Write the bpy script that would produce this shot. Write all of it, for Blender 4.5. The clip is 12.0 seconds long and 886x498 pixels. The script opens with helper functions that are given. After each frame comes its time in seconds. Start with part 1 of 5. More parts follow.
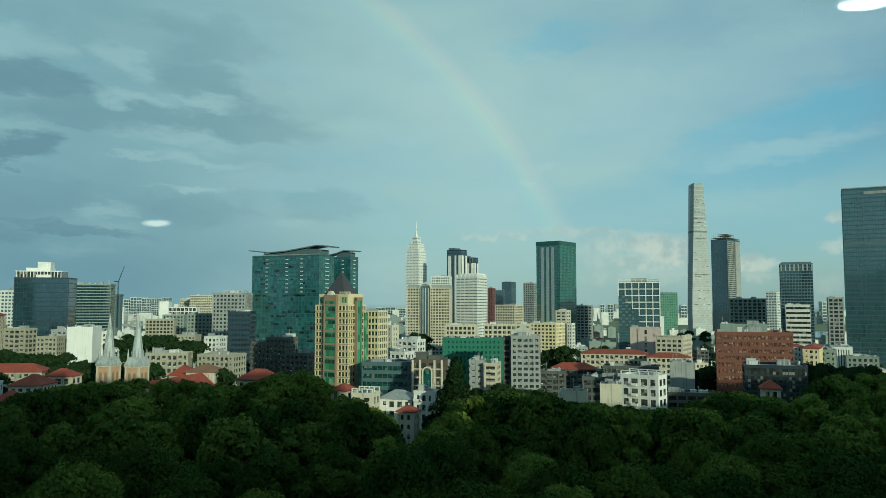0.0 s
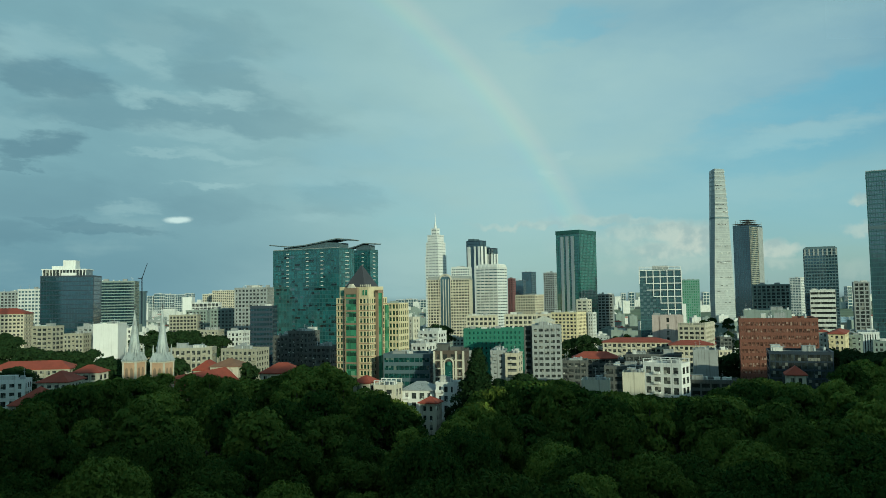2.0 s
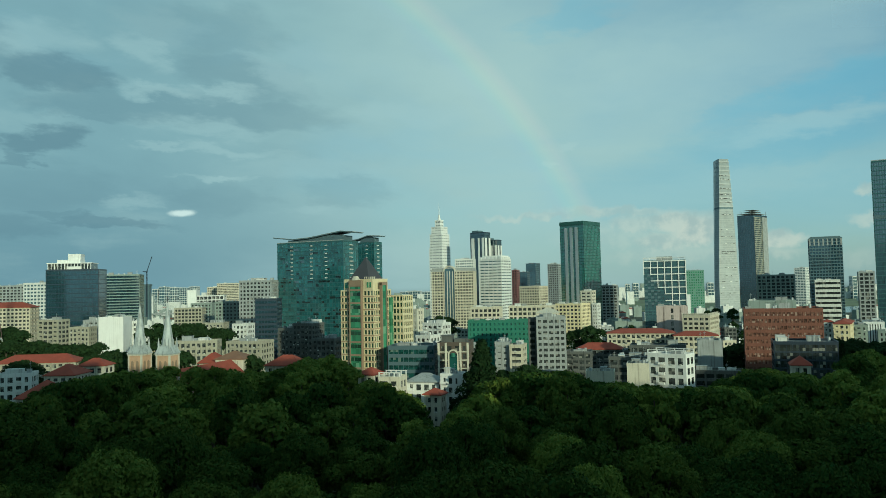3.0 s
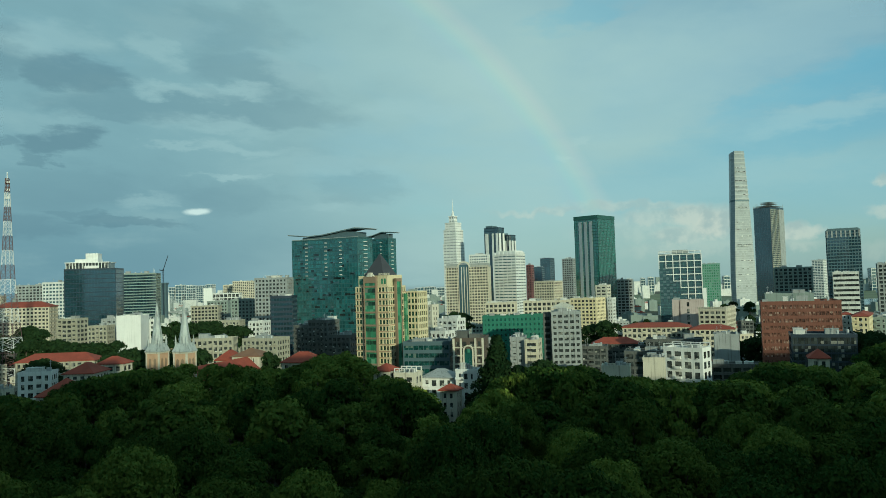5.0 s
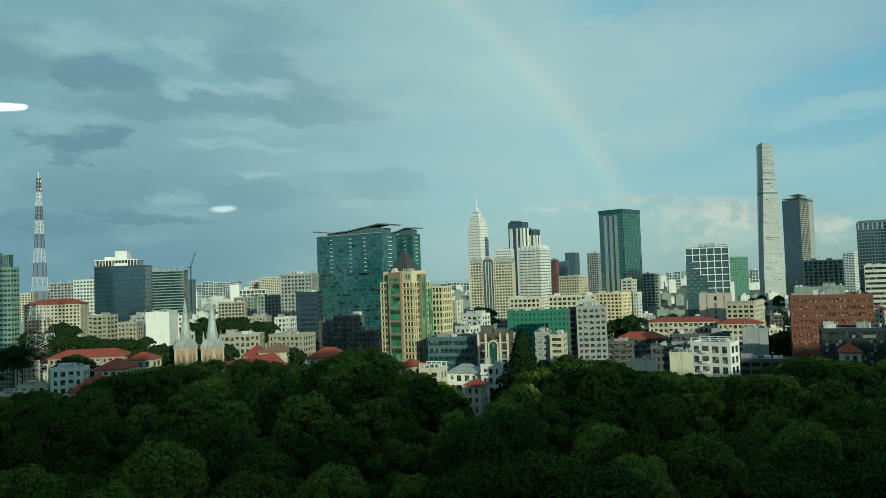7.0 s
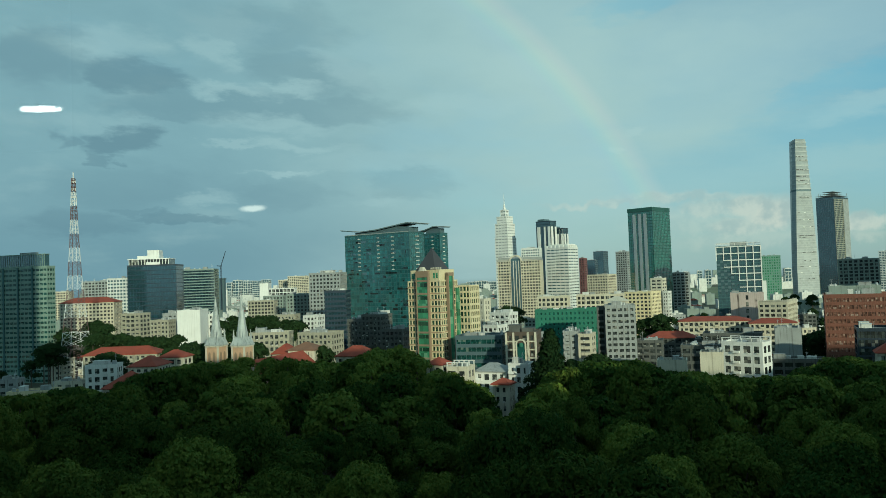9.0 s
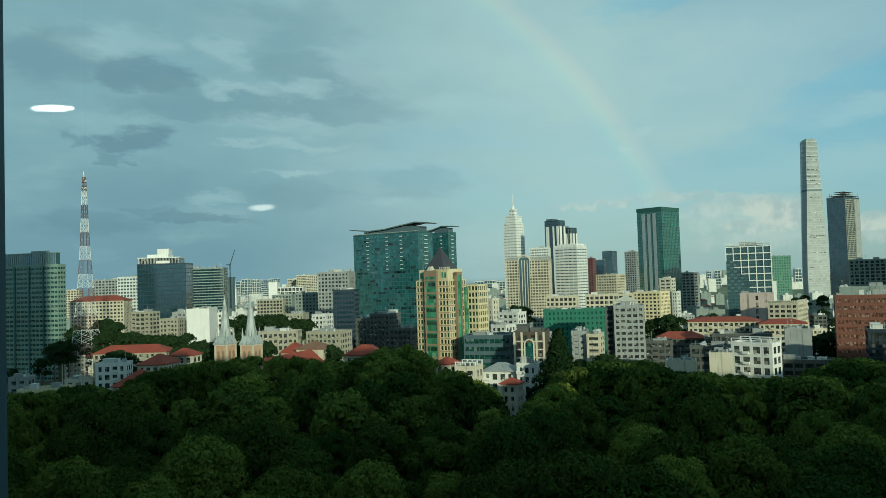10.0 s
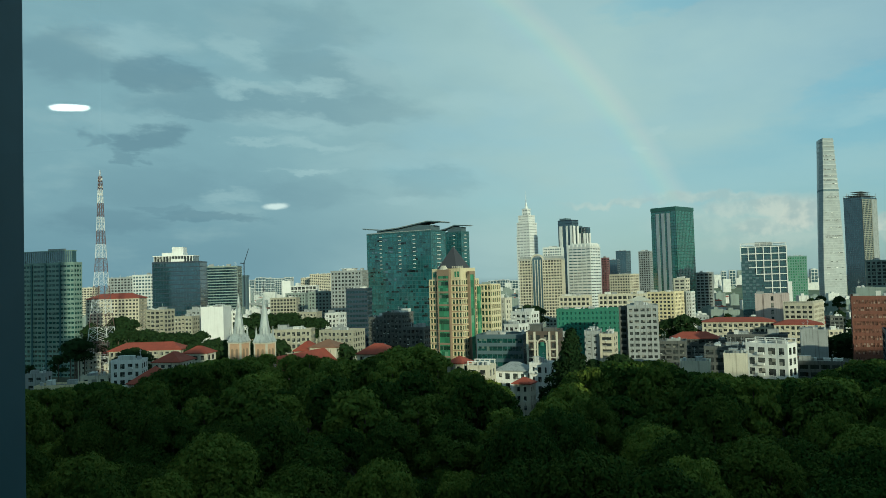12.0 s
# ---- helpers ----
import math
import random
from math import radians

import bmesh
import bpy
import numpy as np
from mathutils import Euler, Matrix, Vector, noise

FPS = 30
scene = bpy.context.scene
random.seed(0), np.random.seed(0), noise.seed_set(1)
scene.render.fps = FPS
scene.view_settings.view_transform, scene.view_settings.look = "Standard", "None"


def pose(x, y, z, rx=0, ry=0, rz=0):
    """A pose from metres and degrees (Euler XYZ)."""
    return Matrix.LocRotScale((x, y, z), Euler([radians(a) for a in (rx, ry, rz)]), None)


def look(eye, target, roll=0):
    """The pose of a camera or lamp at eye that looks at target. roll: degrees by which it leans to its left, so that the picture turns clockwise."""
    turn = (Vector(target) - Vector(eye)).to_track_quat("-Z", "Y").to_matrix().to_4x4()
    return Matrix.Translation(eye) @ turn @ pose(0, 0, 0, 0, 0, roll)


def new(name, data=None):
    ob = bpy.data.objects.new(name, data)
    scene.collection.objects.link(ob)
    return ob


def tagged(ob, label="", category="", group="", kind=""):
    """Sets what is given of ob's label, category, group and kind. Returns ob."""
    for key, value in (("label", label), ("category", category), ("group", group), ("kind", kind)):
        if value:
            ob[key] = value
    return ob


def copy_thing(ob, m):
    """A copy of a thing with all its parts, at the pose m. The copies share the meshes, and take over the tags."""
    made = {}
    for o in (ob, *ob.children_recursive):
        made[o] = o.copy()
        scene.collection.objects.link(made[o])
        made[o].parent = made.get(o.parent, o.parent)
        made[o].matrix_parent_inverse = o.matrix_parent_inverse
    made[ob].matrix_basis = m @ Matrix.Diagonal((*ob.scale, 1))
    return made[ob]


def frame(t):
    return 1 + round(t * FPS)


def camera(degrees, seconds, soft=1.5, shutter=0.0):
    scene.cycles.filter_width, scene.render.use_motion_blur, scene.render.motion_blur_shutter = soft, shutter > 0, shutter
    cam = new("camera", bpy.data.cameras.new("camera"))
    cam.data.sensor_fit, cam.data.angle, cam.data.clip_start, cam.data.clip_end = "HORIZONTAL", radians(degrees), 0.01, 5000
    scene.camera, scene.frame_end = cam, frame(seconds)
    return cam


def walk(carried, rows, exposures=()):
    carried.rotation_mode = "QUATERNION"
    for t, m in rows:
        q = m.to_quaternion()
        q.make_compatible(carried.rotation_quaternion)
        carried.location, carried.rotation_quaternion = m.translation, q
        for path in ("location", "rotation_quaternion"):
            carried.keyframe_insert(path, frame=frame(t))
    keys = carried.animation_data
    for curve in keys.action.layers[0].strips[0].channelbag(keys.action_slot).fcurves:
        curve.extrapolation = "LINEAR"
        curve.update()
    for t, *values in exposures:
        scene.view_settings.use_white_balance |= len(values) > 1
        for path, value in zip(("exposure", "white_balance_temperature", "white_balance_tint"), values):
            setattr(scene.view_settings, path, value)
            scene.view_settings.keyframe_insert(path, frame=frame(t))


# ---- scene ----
EYE = 63.0
cam = camera(61.88, 12.0, soft=0.75)
# seconds, yaw, pitch, roll: the camera turns on the spot behind a window
TURNS = [
    (0.0, 0.000, 4.150, -0.000),
    (0.5, 0.352, 4.050, 0.297),
    (1.0, 0.763, 3.833, 0.661),
    (1.5, 1.187, 3.621, 0.808),
    (2.0, 1.564, 3.491, 0.969),
    (2.5, 1.776, 3.489, 1.086),
    (3.0, 1.882, 2.864, 1.243),
    (5.0, 2.995, 2.565, 1.770),
    (5.5, 3.280, 2.395, 1.892),
    (6.0, 3.606, 2.346, 1.898),
    (6.5, 4.107, 2.287, 2.058),
    (7.0, 4.882, 2.265, 2.091),
    (9.0, 7.013, 2.245, 2.075),
    (9.5, 7.295, 2.208, 1.987),
    (10.0, 7.662, 2.226, 1.910),
    (10.5, 8.018, 2.230, 1.881),
    (11.0, 8.202, 2.206, 1.818),
    (11.5, 8.451, 2.203, 1.730),
    (12.0, 8.662, 2.191, 1.692),
]
walk(cam, [(t, pose(0.012 * (12 - t) / 12, 0, EYE, 90 + pitch, roll, yaw)) for t, yaw, pitch, roll in TURNS],
     exposures=((0.0, 0.12, 5900, -12), (7.0, 0.15, 5950, -11), (12.0, 0.16, 6000, -9)))

# ---- sky and sun ----
SUN_AZ, SUN_EL = 151.0, 12.5      # clockwise from +y, above the horizon
sun_dir = Vector((math.sin(radians(SUN_AZ)) * math.cos(radians(SUN_EL)), math.cos(radians(SUN_AZ)) * math.cos(radians(SUN_EL)), math.sin(radians(SUN_EL))))
lamp = bpy.data.lights.new("sun", "SUN")
lamp.energy, lamp.angle, lamp.color = 3.3, radians(0.55), (1.0, 0.89, 0.65)
sun = new("sun", lamp)
sun.matrix_world = look((0, 0, 400), Vector((0, 0, 400)) - sun_dir)


class Nodes:
    """Short hand for a node tree: n('ShaderNodeX', inputs by name or number, settings)."""

    def __init__(self, tree):
        self.tree = tree
        tree.nodes.clear()

    def __call__(self, kind, ins=(), out=0, **sets):
        node = self.tree.nodes.new(kind)
        if "operation" in sets:
            node.operation = sets["operation"]
        if "use_clamp" in sets:
            node.use_clamp = sets["use_clamp"]
        if "interpolation_type" in sets:
            node.interpolation_type = sets["interpolation_type"]
        if "data_type" in sets:
            node.data_type, node.blend_type = sets["data_type"], sets["blend_type"]
        if "vector_type" in sets:
            node.vector_type = sets["vector_type"]
        if "noise_dimensions" in sets:
            node.noise_dimensions = sets["noise_dimensions"]
        for key, value in dict(ins).items():
            if isinstance(value, bpy.types.NodeSocket):
                self.tree.links.new(value, node.inputs[key])
            else:
                node.inputs[key].default_value = value
        return node.outputs[out] if len(node.outputs) else None

    def math(self, op, a, b=0.0, clamp=False):
        return self("ShaderNodeMath", {0: a, 1: b}, operation=op, use_clamp=clamp)

    def ramp(self, fac, stops):
        node = self.tree.nodes.new("ShaderNodeValToRGB")
        e = node.color_ramp.elements
        while len(e) < len(stops):
            e.new(0.5)
        for el, (p, c) in zip(e, stops):
            el.position, el.color = p, (*c, 1) if len(c) == 3 else c
        self.tree.links.new(fac, node.inputs[0])
        return node.outputs[0]

    def step(self, value, lo, hi):
        return self("ShaderNodeMapRange", {0: value, 1: lo, 2: hi, 3: 0.0, 4: 1.0}, interpolation_type="SMOOTHSTEP")

    def mix(self, fac, a, b, mode="MIX"):
        return self("ShaderNodeMix", {0: fac, 6: a, 7: b}, out=2, data_type="RGBA", blend_type=mode)


world = bpy.data.worlds.new("world")
scene.world = world
world.use_nodes = True
n = Nodes(world.node_tree)
sky = n("ShaderNodeTexSky")
air = sky.node
air.sky_type, air.sun_disc, air.sun_elevation, air.sun_rotation = "NISHITA", False, radians(SUN_EL), radians(SUN_AZ)
air.air_density, air.dust_density, air.ozone_density = 1.0, 1.5, 2.0
way = n("ShaderNodeTexCoord")
sep = n.tree.nodes.new("ShaderNodeSeparateXYZ")
n.tree.links.new(way, sep.inputs[0])
az = n.math("ARCTAN2", sep.outputs[0], sep.outputs[1])          # radians to the right of +y
el = n.math("ARCSINE", sep.outputs[2])
flat = n("ShaderNodeCombineXYZ", {0: az, 1: n.math("ADD", n.math("MULTIPLY", el, 2.6), n.math("MULTIPLY", az, 0.12)), 2: 0.0})
plan = n("ShaderNodeCombineXYZ", {0: az, 1: el, 2: 0.0})
veil = n("ShaderNodeTexNoise", {"Vector": flat, "Scale": 2.1, "Detail": 6.0, "Roughness": 0.5, "Distortion": 0.3})
patch = n("ShaderNodeTexNoise", {"Vector": flat, "Scale": 6.0, "Detail": 8.0, "Roughness": 0.55, "Distortion": 0.2})
curl = n("ShaderNodeTexNoise", {"Vector": flat, "Scale": 15.0, "Detail": 5.0, "Roughness": 0.6}, out=1)
billow = n("ShaderNodeTexNoise", {"Vector": plan, "Scale": 42.0, "Detail": 4.0, "Roughness": 0.55}, out=1)
left = n.step(az, 0.10, -0.50)                                   # the rain side
right = n.step(az, 0.08, 0.62)


def warped(noise_colour, across, up):
    """Bearing and height above the horizon, pushed about by a noise."""
    off = n("ShaderNodeVectorMath", {0: noise_colour, 1: (0.5, 0.5, 0.5)}, operation="SUBTRACT")
    off = n("ShaderNodeVectorMath", {0: off, 1: (across, up, 0.0)}, operation="MULTIPLY")
    return n("ShaderNodeVectorMath", {0: plan, 1: off}, operation="ADD")


ragged, lumpy = warped(curl, 0.13, 0.055), warped(billow, 0.034, 0.030)


def clouds(place, rows, soft):
    """A mask of clouds: bearing, height, half width, half height, strength, tilt."""
    total = None
    for a, e, wide, high, strength, tilt in rows:
        m = n("ShaderNodeMapping", {0: place, 1: (a, e, 0.0), 2: (0.0, 0.0, tilt), 3: (wide, high, 1.0)}, vector_type="TEXTURE")
        far = n("ShaderNodeVectorMath", {0: m}, out=1, operation="LENGTH")
        one = n.math("MULTIPLY", n.step(far, 1.0 + soft, 1.0 - soft), strength)
        total = one if total is None else n.math("MAXIMUM", total, one)
    return total


GREY_CLOUDS = [
    (-0.517, 0.260, 0.065, 0.021, 0.50, -0.14), (-0.443, 0.230, 0.106, 0.017, 0.30, 0.00), (-0.315, 0.231, 0.140, 0.019, 0.26, -0.03), (-0.292, 0.276, 0.082, 0.025, 0.26, -0.21),
    (-0.521, 0.184, 0.040, 0.014, 0.55, 0.17), (-0.578, 0.185, 0.021, 0.006, 0.40, 0.00), (-0.547, 0.164, 0.014, 0.007, 0.40, 0.00), (-0.483, 0.214, 0.052, 0.006, 0.25, 0.00),
    (-0.459, 0.087, 0.067, 0.007, 0.42, -0.05), (-0.519, 0.099, 0.031, 0.005, 0.30, -0.09), (-0.579, 0.081, 0.066, 0.016, 0.30, 0.00), (-0.612, 0.277, 0.059, 0.029, 0.35, 0.00),
    (-0.531, 0.127, 0.089, 0.027, 0.16, 0.00), (-0.325, 0.119, 0.059, 0.018, 0.16, 0.00), (-0.161, 0.128, 0.053, 0.020, 0.16, 0.00), (-0.341, 0.328, 0.095, 0.029, 0.20, 0.00),
]
PALE_CLOUDS = [
    (-0.538, 0.299, 0.054, 0.020, 0.34, 0.00), (-0.419, 0.299, 0.029, 0.014, 0.36, -0.35), (-0.389, 0.250, 0.051, 0.007, 0.42, -0.07), (-0.318, 0.255, 0.037, 0.007, 0.42, 0.00),
    (-0.251, 0.277, 0.041, 0.017, 0.38, -0.44), (-0.398, 0.324, 0.043, 0.022, 0.22, 0.00), (-0.344, 0.209, 0.059, 0.010, 0.34, -0.07), (-0.387, 0.181, 0.043, 0.004, 0.36, 0.00),
    (-0.305, 0.179, 0.056, 0.006, 0.38, -0.07), (-0.328, 0.144, 0.041, 0.004, 0.46, 0.00), (-0.435, 0.113, 0.032, 0.007, 0.36, 0.09), (-0.206, 0.159, 0.091, 0.012, 0.22, 0.00),
    (-0.089, 0.228, 0.069, 0.012, 0.26, 0.00), (-0.560, 0.206, 0.060, 0.011, 0.20, 0.00), (-0.164, 0.291, 0.091, 0.030, 0.14, 0.00), (-0.204, 0.105, 0.030, 0.006, 0.22, 0.00),
]
VEIL_CLOUDS = [
    (0.391, 0.287, 0.166, 0.042, 0.34, 0.10), (0.264, 0.265, 0.124, 0.051, 0.30, 0.00), (0.435, 0.187, 0.094, 0.013, 0.34, 0.17), (0.371, 0.121, 0.153, 0.018, 0.14, 0.07),
    (0.138, 0.180, 0.017, 0.005, 0.32, 0.21), (0.111, 0.161, 0.012, 0.005, 0.26, 0.00), (-0.080, 0.042, 0.061, 0.032, 0.36, 0.00), (0.036, 0.277, 0.114, 0.053, 0.14, 0.00),
    (-0.187, 0.030, 0.121, 0.023, 0.14, 0.00), (0.240, 0.197, 0.102, 0.029, 0.16, 0.00),
]
BLUE_GAPS = [
    (0.431, 0.222, 0.129, 0.018, 0.55, 0.23), (0.484, 0.232, 0.072, 0.026, 0.50, 0.14), (0.385, 0.164, 0.138, 0.028, 0.36, 0.09), (0.145, 0.343, 0.060, 0.018, 0.40, 0.17),
    (0.349, 0.216, 0.042, 0.006, 0.32, 0.24), (0.285, 0.114, 0.158, 0.036, 0.24, 0.00), (0.454, 0.093, 0.107, 0.040, 0.34, 0.00), (0.207, 0.098, 0.059, 0.006, 0.24, 0.17),
]
SPARK_CLOUD = (-0.372, 0.100, 0.014, 0.004, 0.85, 0.00)
PUFF_CLOUDS = [
    (0.299, 0.065, 0.036, 0.020, 0.85, 0.00), (0.273, 0.078, 0.029, 0.013, 0.75, 0.00), (0.258, 0.052, 0.040, 0.013, 0.60, 0.00), (0.231, 0.076, 0.037, 0.010, 0.50, 0.00),
    (0.200, 0.092, 0.081, 0.007, 0.45, -0.05), (0.104, 0.090, 0.083, 0.005, 0.42, 0.00), (0.391, 0.049, 0.026, 0.010, 0.75, 0.00), (0.411, 0.051, 0.016, 0.007, 0.70, 0.00),
    (0.379, 0.034, 0.042, 0.008, 0.40, 0.00), (0.198, 0.061, 0.067, 0.016, 0.28, 0.00), (0.281, 0.035, 0.086, 0.013, 0.30, 0.00), (0.496, 0.102, 0.011, 0.007, 0.60, 0.00),
    (0.492, 0.070, 0.018, 0.007, 0.50, 0.00), (0.483, 0.024, 0.027, 0.009, 0.20, 0.00),
]
# thin veil over the blue
clear = n.mix(1.0, sky, (0.85, 1.25, 1.42, 1), "MULTIPLY")
cover = n.math("SUBTRACT", n.math("ADD", n.math("MULTIPLY", n.step(veil, 0.30, 0.66), 0.4), n.math("ADD", n.math("MULTIPLY", left, 0.3), 0.64)), n.math("MULTIPLY", right, 0.36), True)
tone = n.mix(left, (4.45, 5.75, 5.85, 1), (2.55, 3.95, 4.6, 1))
col = n.mix(cover, clear, tone)
col = n.mix(clouds(ragged, BLUE_GAPS, 0.55), col, (2.1, 4.75, 6.3, 1))
col = n.mix(clouds(ragged, VEIL_CLOUDS, 0.7), col, (5.5, 6.6, 6.6, 1))
# rain haze low over the horizon
haze = n.math("MULTIPLY", n.step(el, 0.20, 0.0), n.math("MULTIPLY", left, 0.62))
col = n.mix(haze, col, (1.75, 2.85, 3.6, 1))
# pale glow of far rain over the middle of the horizon
mist = n.math("MULTIPLY", n.step(el, 0.16, 0.02), n.math("SUBTRACT", 1.0, left))
col = n.mix(n.math("MULTIPLY", mist, 0.42), col, (4.6, 5.6, 5.5, 1))
col = n.mix(n.math("MULTIPLY", n.step(patch, 0.44, 0.70), n.math("ADD", n.math("MULTIPLY", left, 0.24), 0.04)), col, (1.9, 3.0, 3.7, 1))
col = n.mix(n.math("MULTIPLY", n.step(patch, 0.48, 0.28), n.math("ADD", n.math("MULTIPLY", left, 0.20), 0.10)), col, (4.5, 5.7, 5.9, 1))
col = n.mix(clouds(ragged, GREY_CLOUDS, 0.38), col, (1.1, 1.95, 2.65, 1))
col = n.mix(clouds(ragged, PALE_CLOUDS, 0.65), col, (4.6, 5.9, 6.2, 1))
col = n.mix(clouds(warped(billow, 0.016, 0.006), [SPARK_CLOUD], 0.5), col, (8.0, 8.6, 8.4, 1))
# puffy sunlit clouds low on the right
body = n.mix(n.step(billow, 0.40, 0.60), (4.7, 5.2, 5.1, 1), (6.9, 6.7, 6.0, 1))
col = n.mix(clouds(lumpy, PUFF_CLOUDS, 0.5), col, body)
# the rainbow: rings about the point opposite the sun
anti = n("ShaderNodeVectorMath", {0: way, 1: tuple(-sun_dir)}, out=1, operation="DOT_PRODUCT")
ring = n.math("DEGREES", n.math("ARCCOSINE", anti))
span = n("ShaderNodeMapRange", {0: ring, 1: 36.0, 2: 46.0, 3: 0.0, 4: 1.0})
bow = n.ramp(span, [(0.0, (0.16, 0.17, 0.16)), (0.34, (0.20, 0.20, 0.21)), (0.44, (0.16, 0.20, 0.34)), (0.50, (0.20, 0.44, 0.30)), (0.56, (0.62, 0.52, 0.16)), (0.62, (0.62, 0.26, 0.12)), (0.70, (0.0, 0.0, 0.0))])
seen = n.math("MULTIPLY", n.step(el, 0.05, 0.12), n.math("ADD", n.math("MULTIPLY", n.step(patch, 0.3, 0.6), 0.3), 1.15))
col = n.mix(seen, col, bow, "ADD")
ground_tone = n.step(el, -0.02, 0.0)
col = n.mix(ground_tone, (1.2, 1.5, 1.6, 1), col)
back = n("ShaderNodeBackground", {"Color": col, "Strength": 0.085})
n("ShaderNodeOutputWorld", {"Surface": back})


# ---- materials ----
def surface(name, rgb, rough=0.7, metal=0.0, vary=0.12, stain=0.18, size=3.0, bump=0.02, spec=0.5, rand=0.0, streak=0.0):
    """A procedural surface: base colour, broad stains, fine grain, rain streaks, relief."""
    m = bpy.data.materials.new(name)
    m.use_nodes = True
    n = Nodes(m.node_tree)
    co = n("ShaderNodeTexCoord", out=3)
    big = n("ShaderNodeTexNoise", {"Vector": co, "Scale": 1.0 / size / 2.5, "Detail": 5.0, "Roughness": 0.6})
    fine = n("ShaderNodeTexNoise", {"Vector": co, "Scale": 2.2 / size * 3, "Detail": 4.0})
    f = n.math("ADD", n.math("MULTIPLY", n.math("SUBTRACT", big, 0.5), 2.4 * stain), n.math("MULTIPLY", n.math("SUBTRACT", fine, 0.5), 2 * vary))
    if streak:
        run = n("ShaderNodeMapping", {0: co, 3: (1.3, 1.3, 0.06)})
        s = n("ShaderNodeTexNoise", {"Vector": run, "Scale": 1.0, "Detail": 4.0})
        f = n.math("SUBTRACT", f, n.math("MULTIPLY", n.step(s, 0.5, 0.72), streak))
    if rand:
        r = n("ShaderNodeObjectInfo", out=5)
        f = n.math("ADD", f, n.math("MULTIPLY", n.math("SUBTRACT", r, 0.5), 2 * rand))
    f = n.math("ADD", f, 1.0)
    base = n.mix(1.0, (*rgb, 1), n("ShaderNodeCombineColor", {0: f, 1: f, 2: f}), "MULTIPLY")
    bmp = n("ShaderNodeBump", {"Strength": 0.35, "Distance": bump, "Height": fine})
    p = n("ShaderNodeBsdfPrincipled", {"Base Color": base, "Roughness": rough, "Metallic": metal, "Specular IOR Level": spec, "Normal": bmp})
    n("ShaderNodeOutputMaterial", {"Surface": p})
    return m


def facade_glass(name, rgb, cell=(3.0, 3.0, 3.6), rough=0.08, spread=0.6, bright=0.0, spec=0.7, ior=1.5):
    """Dark reflecting facade glass; each panel differs a little in tint, blinds and tilt."""
    m = bpy.data.materials.new(name)
    m.use_nodes = True
    n = Nodes(m.node_tree)
    co = n("ShaderNodeTexCoord", out=3)
    sn = n("ShaderNodeVectorMath", {0: n("ShaderNodeVectorMath", {0: co, 1: (0.01, 0.01, 0.01)}, operation="ADD"), 1: cell}, operation="SNAP")
    obj = n("ShaderNodeObjectInfo", out=5)
    w = n("ShaderNodeTexWhiteNoise", {0: sn, 1: obj}, noise_dimensions="4D")
    big = n("ShaderNodeTexNoise", {"Vector": co, "Scale": 0.045, "Detail": 3.0})
    v = n.math("ADD", n.math("MULTIPLY", n.math("SUBTRACT", w, 0.5), spread), n.math("ADD", n.math("MULTIPLY", n.math("SUBTRACT", big, 0.5), 0.7), 1.0))
    v = n.math("MAXIMUM", v, 0.1)
    base = n.mix(1.0, (*rgb, 1), n("ShaderNodeCombineColor", {0: v, 1: v, 2: v}), "MULTIPLY")
    blind = n.math("MULTIPLY", n.step(w, 0.86, 0.9), bright)
    base = n.mix(blind, base, (0.45, 0.44, 0.38, 1))
    p = n("ShaderNodeBsdfPrincipled", {"Base Color": base, "Roughness": rough, "Specular IOR Level": spec, "IOR": ior})
    n("ShaderNodeOutputMaterial", {"Surface": p})
    return m


def leaf_material(name, rgb, warm):
    m = bpy.data.materials.new(name)
    m.use_nodes = True
    n = Nodes(m.node_tree)
    isle = n("ShaderNodeNewGeometry", out=8)
    obj = n("ShaderNodeObjectInfo", out=5)
    hue = n.mix(n.math("ADD", n.math("MULTIPLY", isle, 0.55), n.math("MULTIPLY", obj, 0.45)), (*rgb, 1), (*warm, 1))
    v = n.math("ADD", n.math("MULTIPLY", n.math("POWER", obj, 3.0), 1.7), 1.2)
    base = n.mix(1.0, hue, n("ShaderNodeCombineColor", {0: v, 1: v, 2: v}), "MULTIPLY")
    d = n("ShaderNodeBsdfPrincipled", {"Base Color": base, "Roughness": 0.8, "Specular IOR Level": 0.03})
    t = n("ShaderNodeBsdfTranslucent", {"Color": base})
    n("ShaderNodeOutputMaterial", {"Surface": n("ShaderNodeMixShader", {0: 0.12, 1: d, 2: t})})
    return m


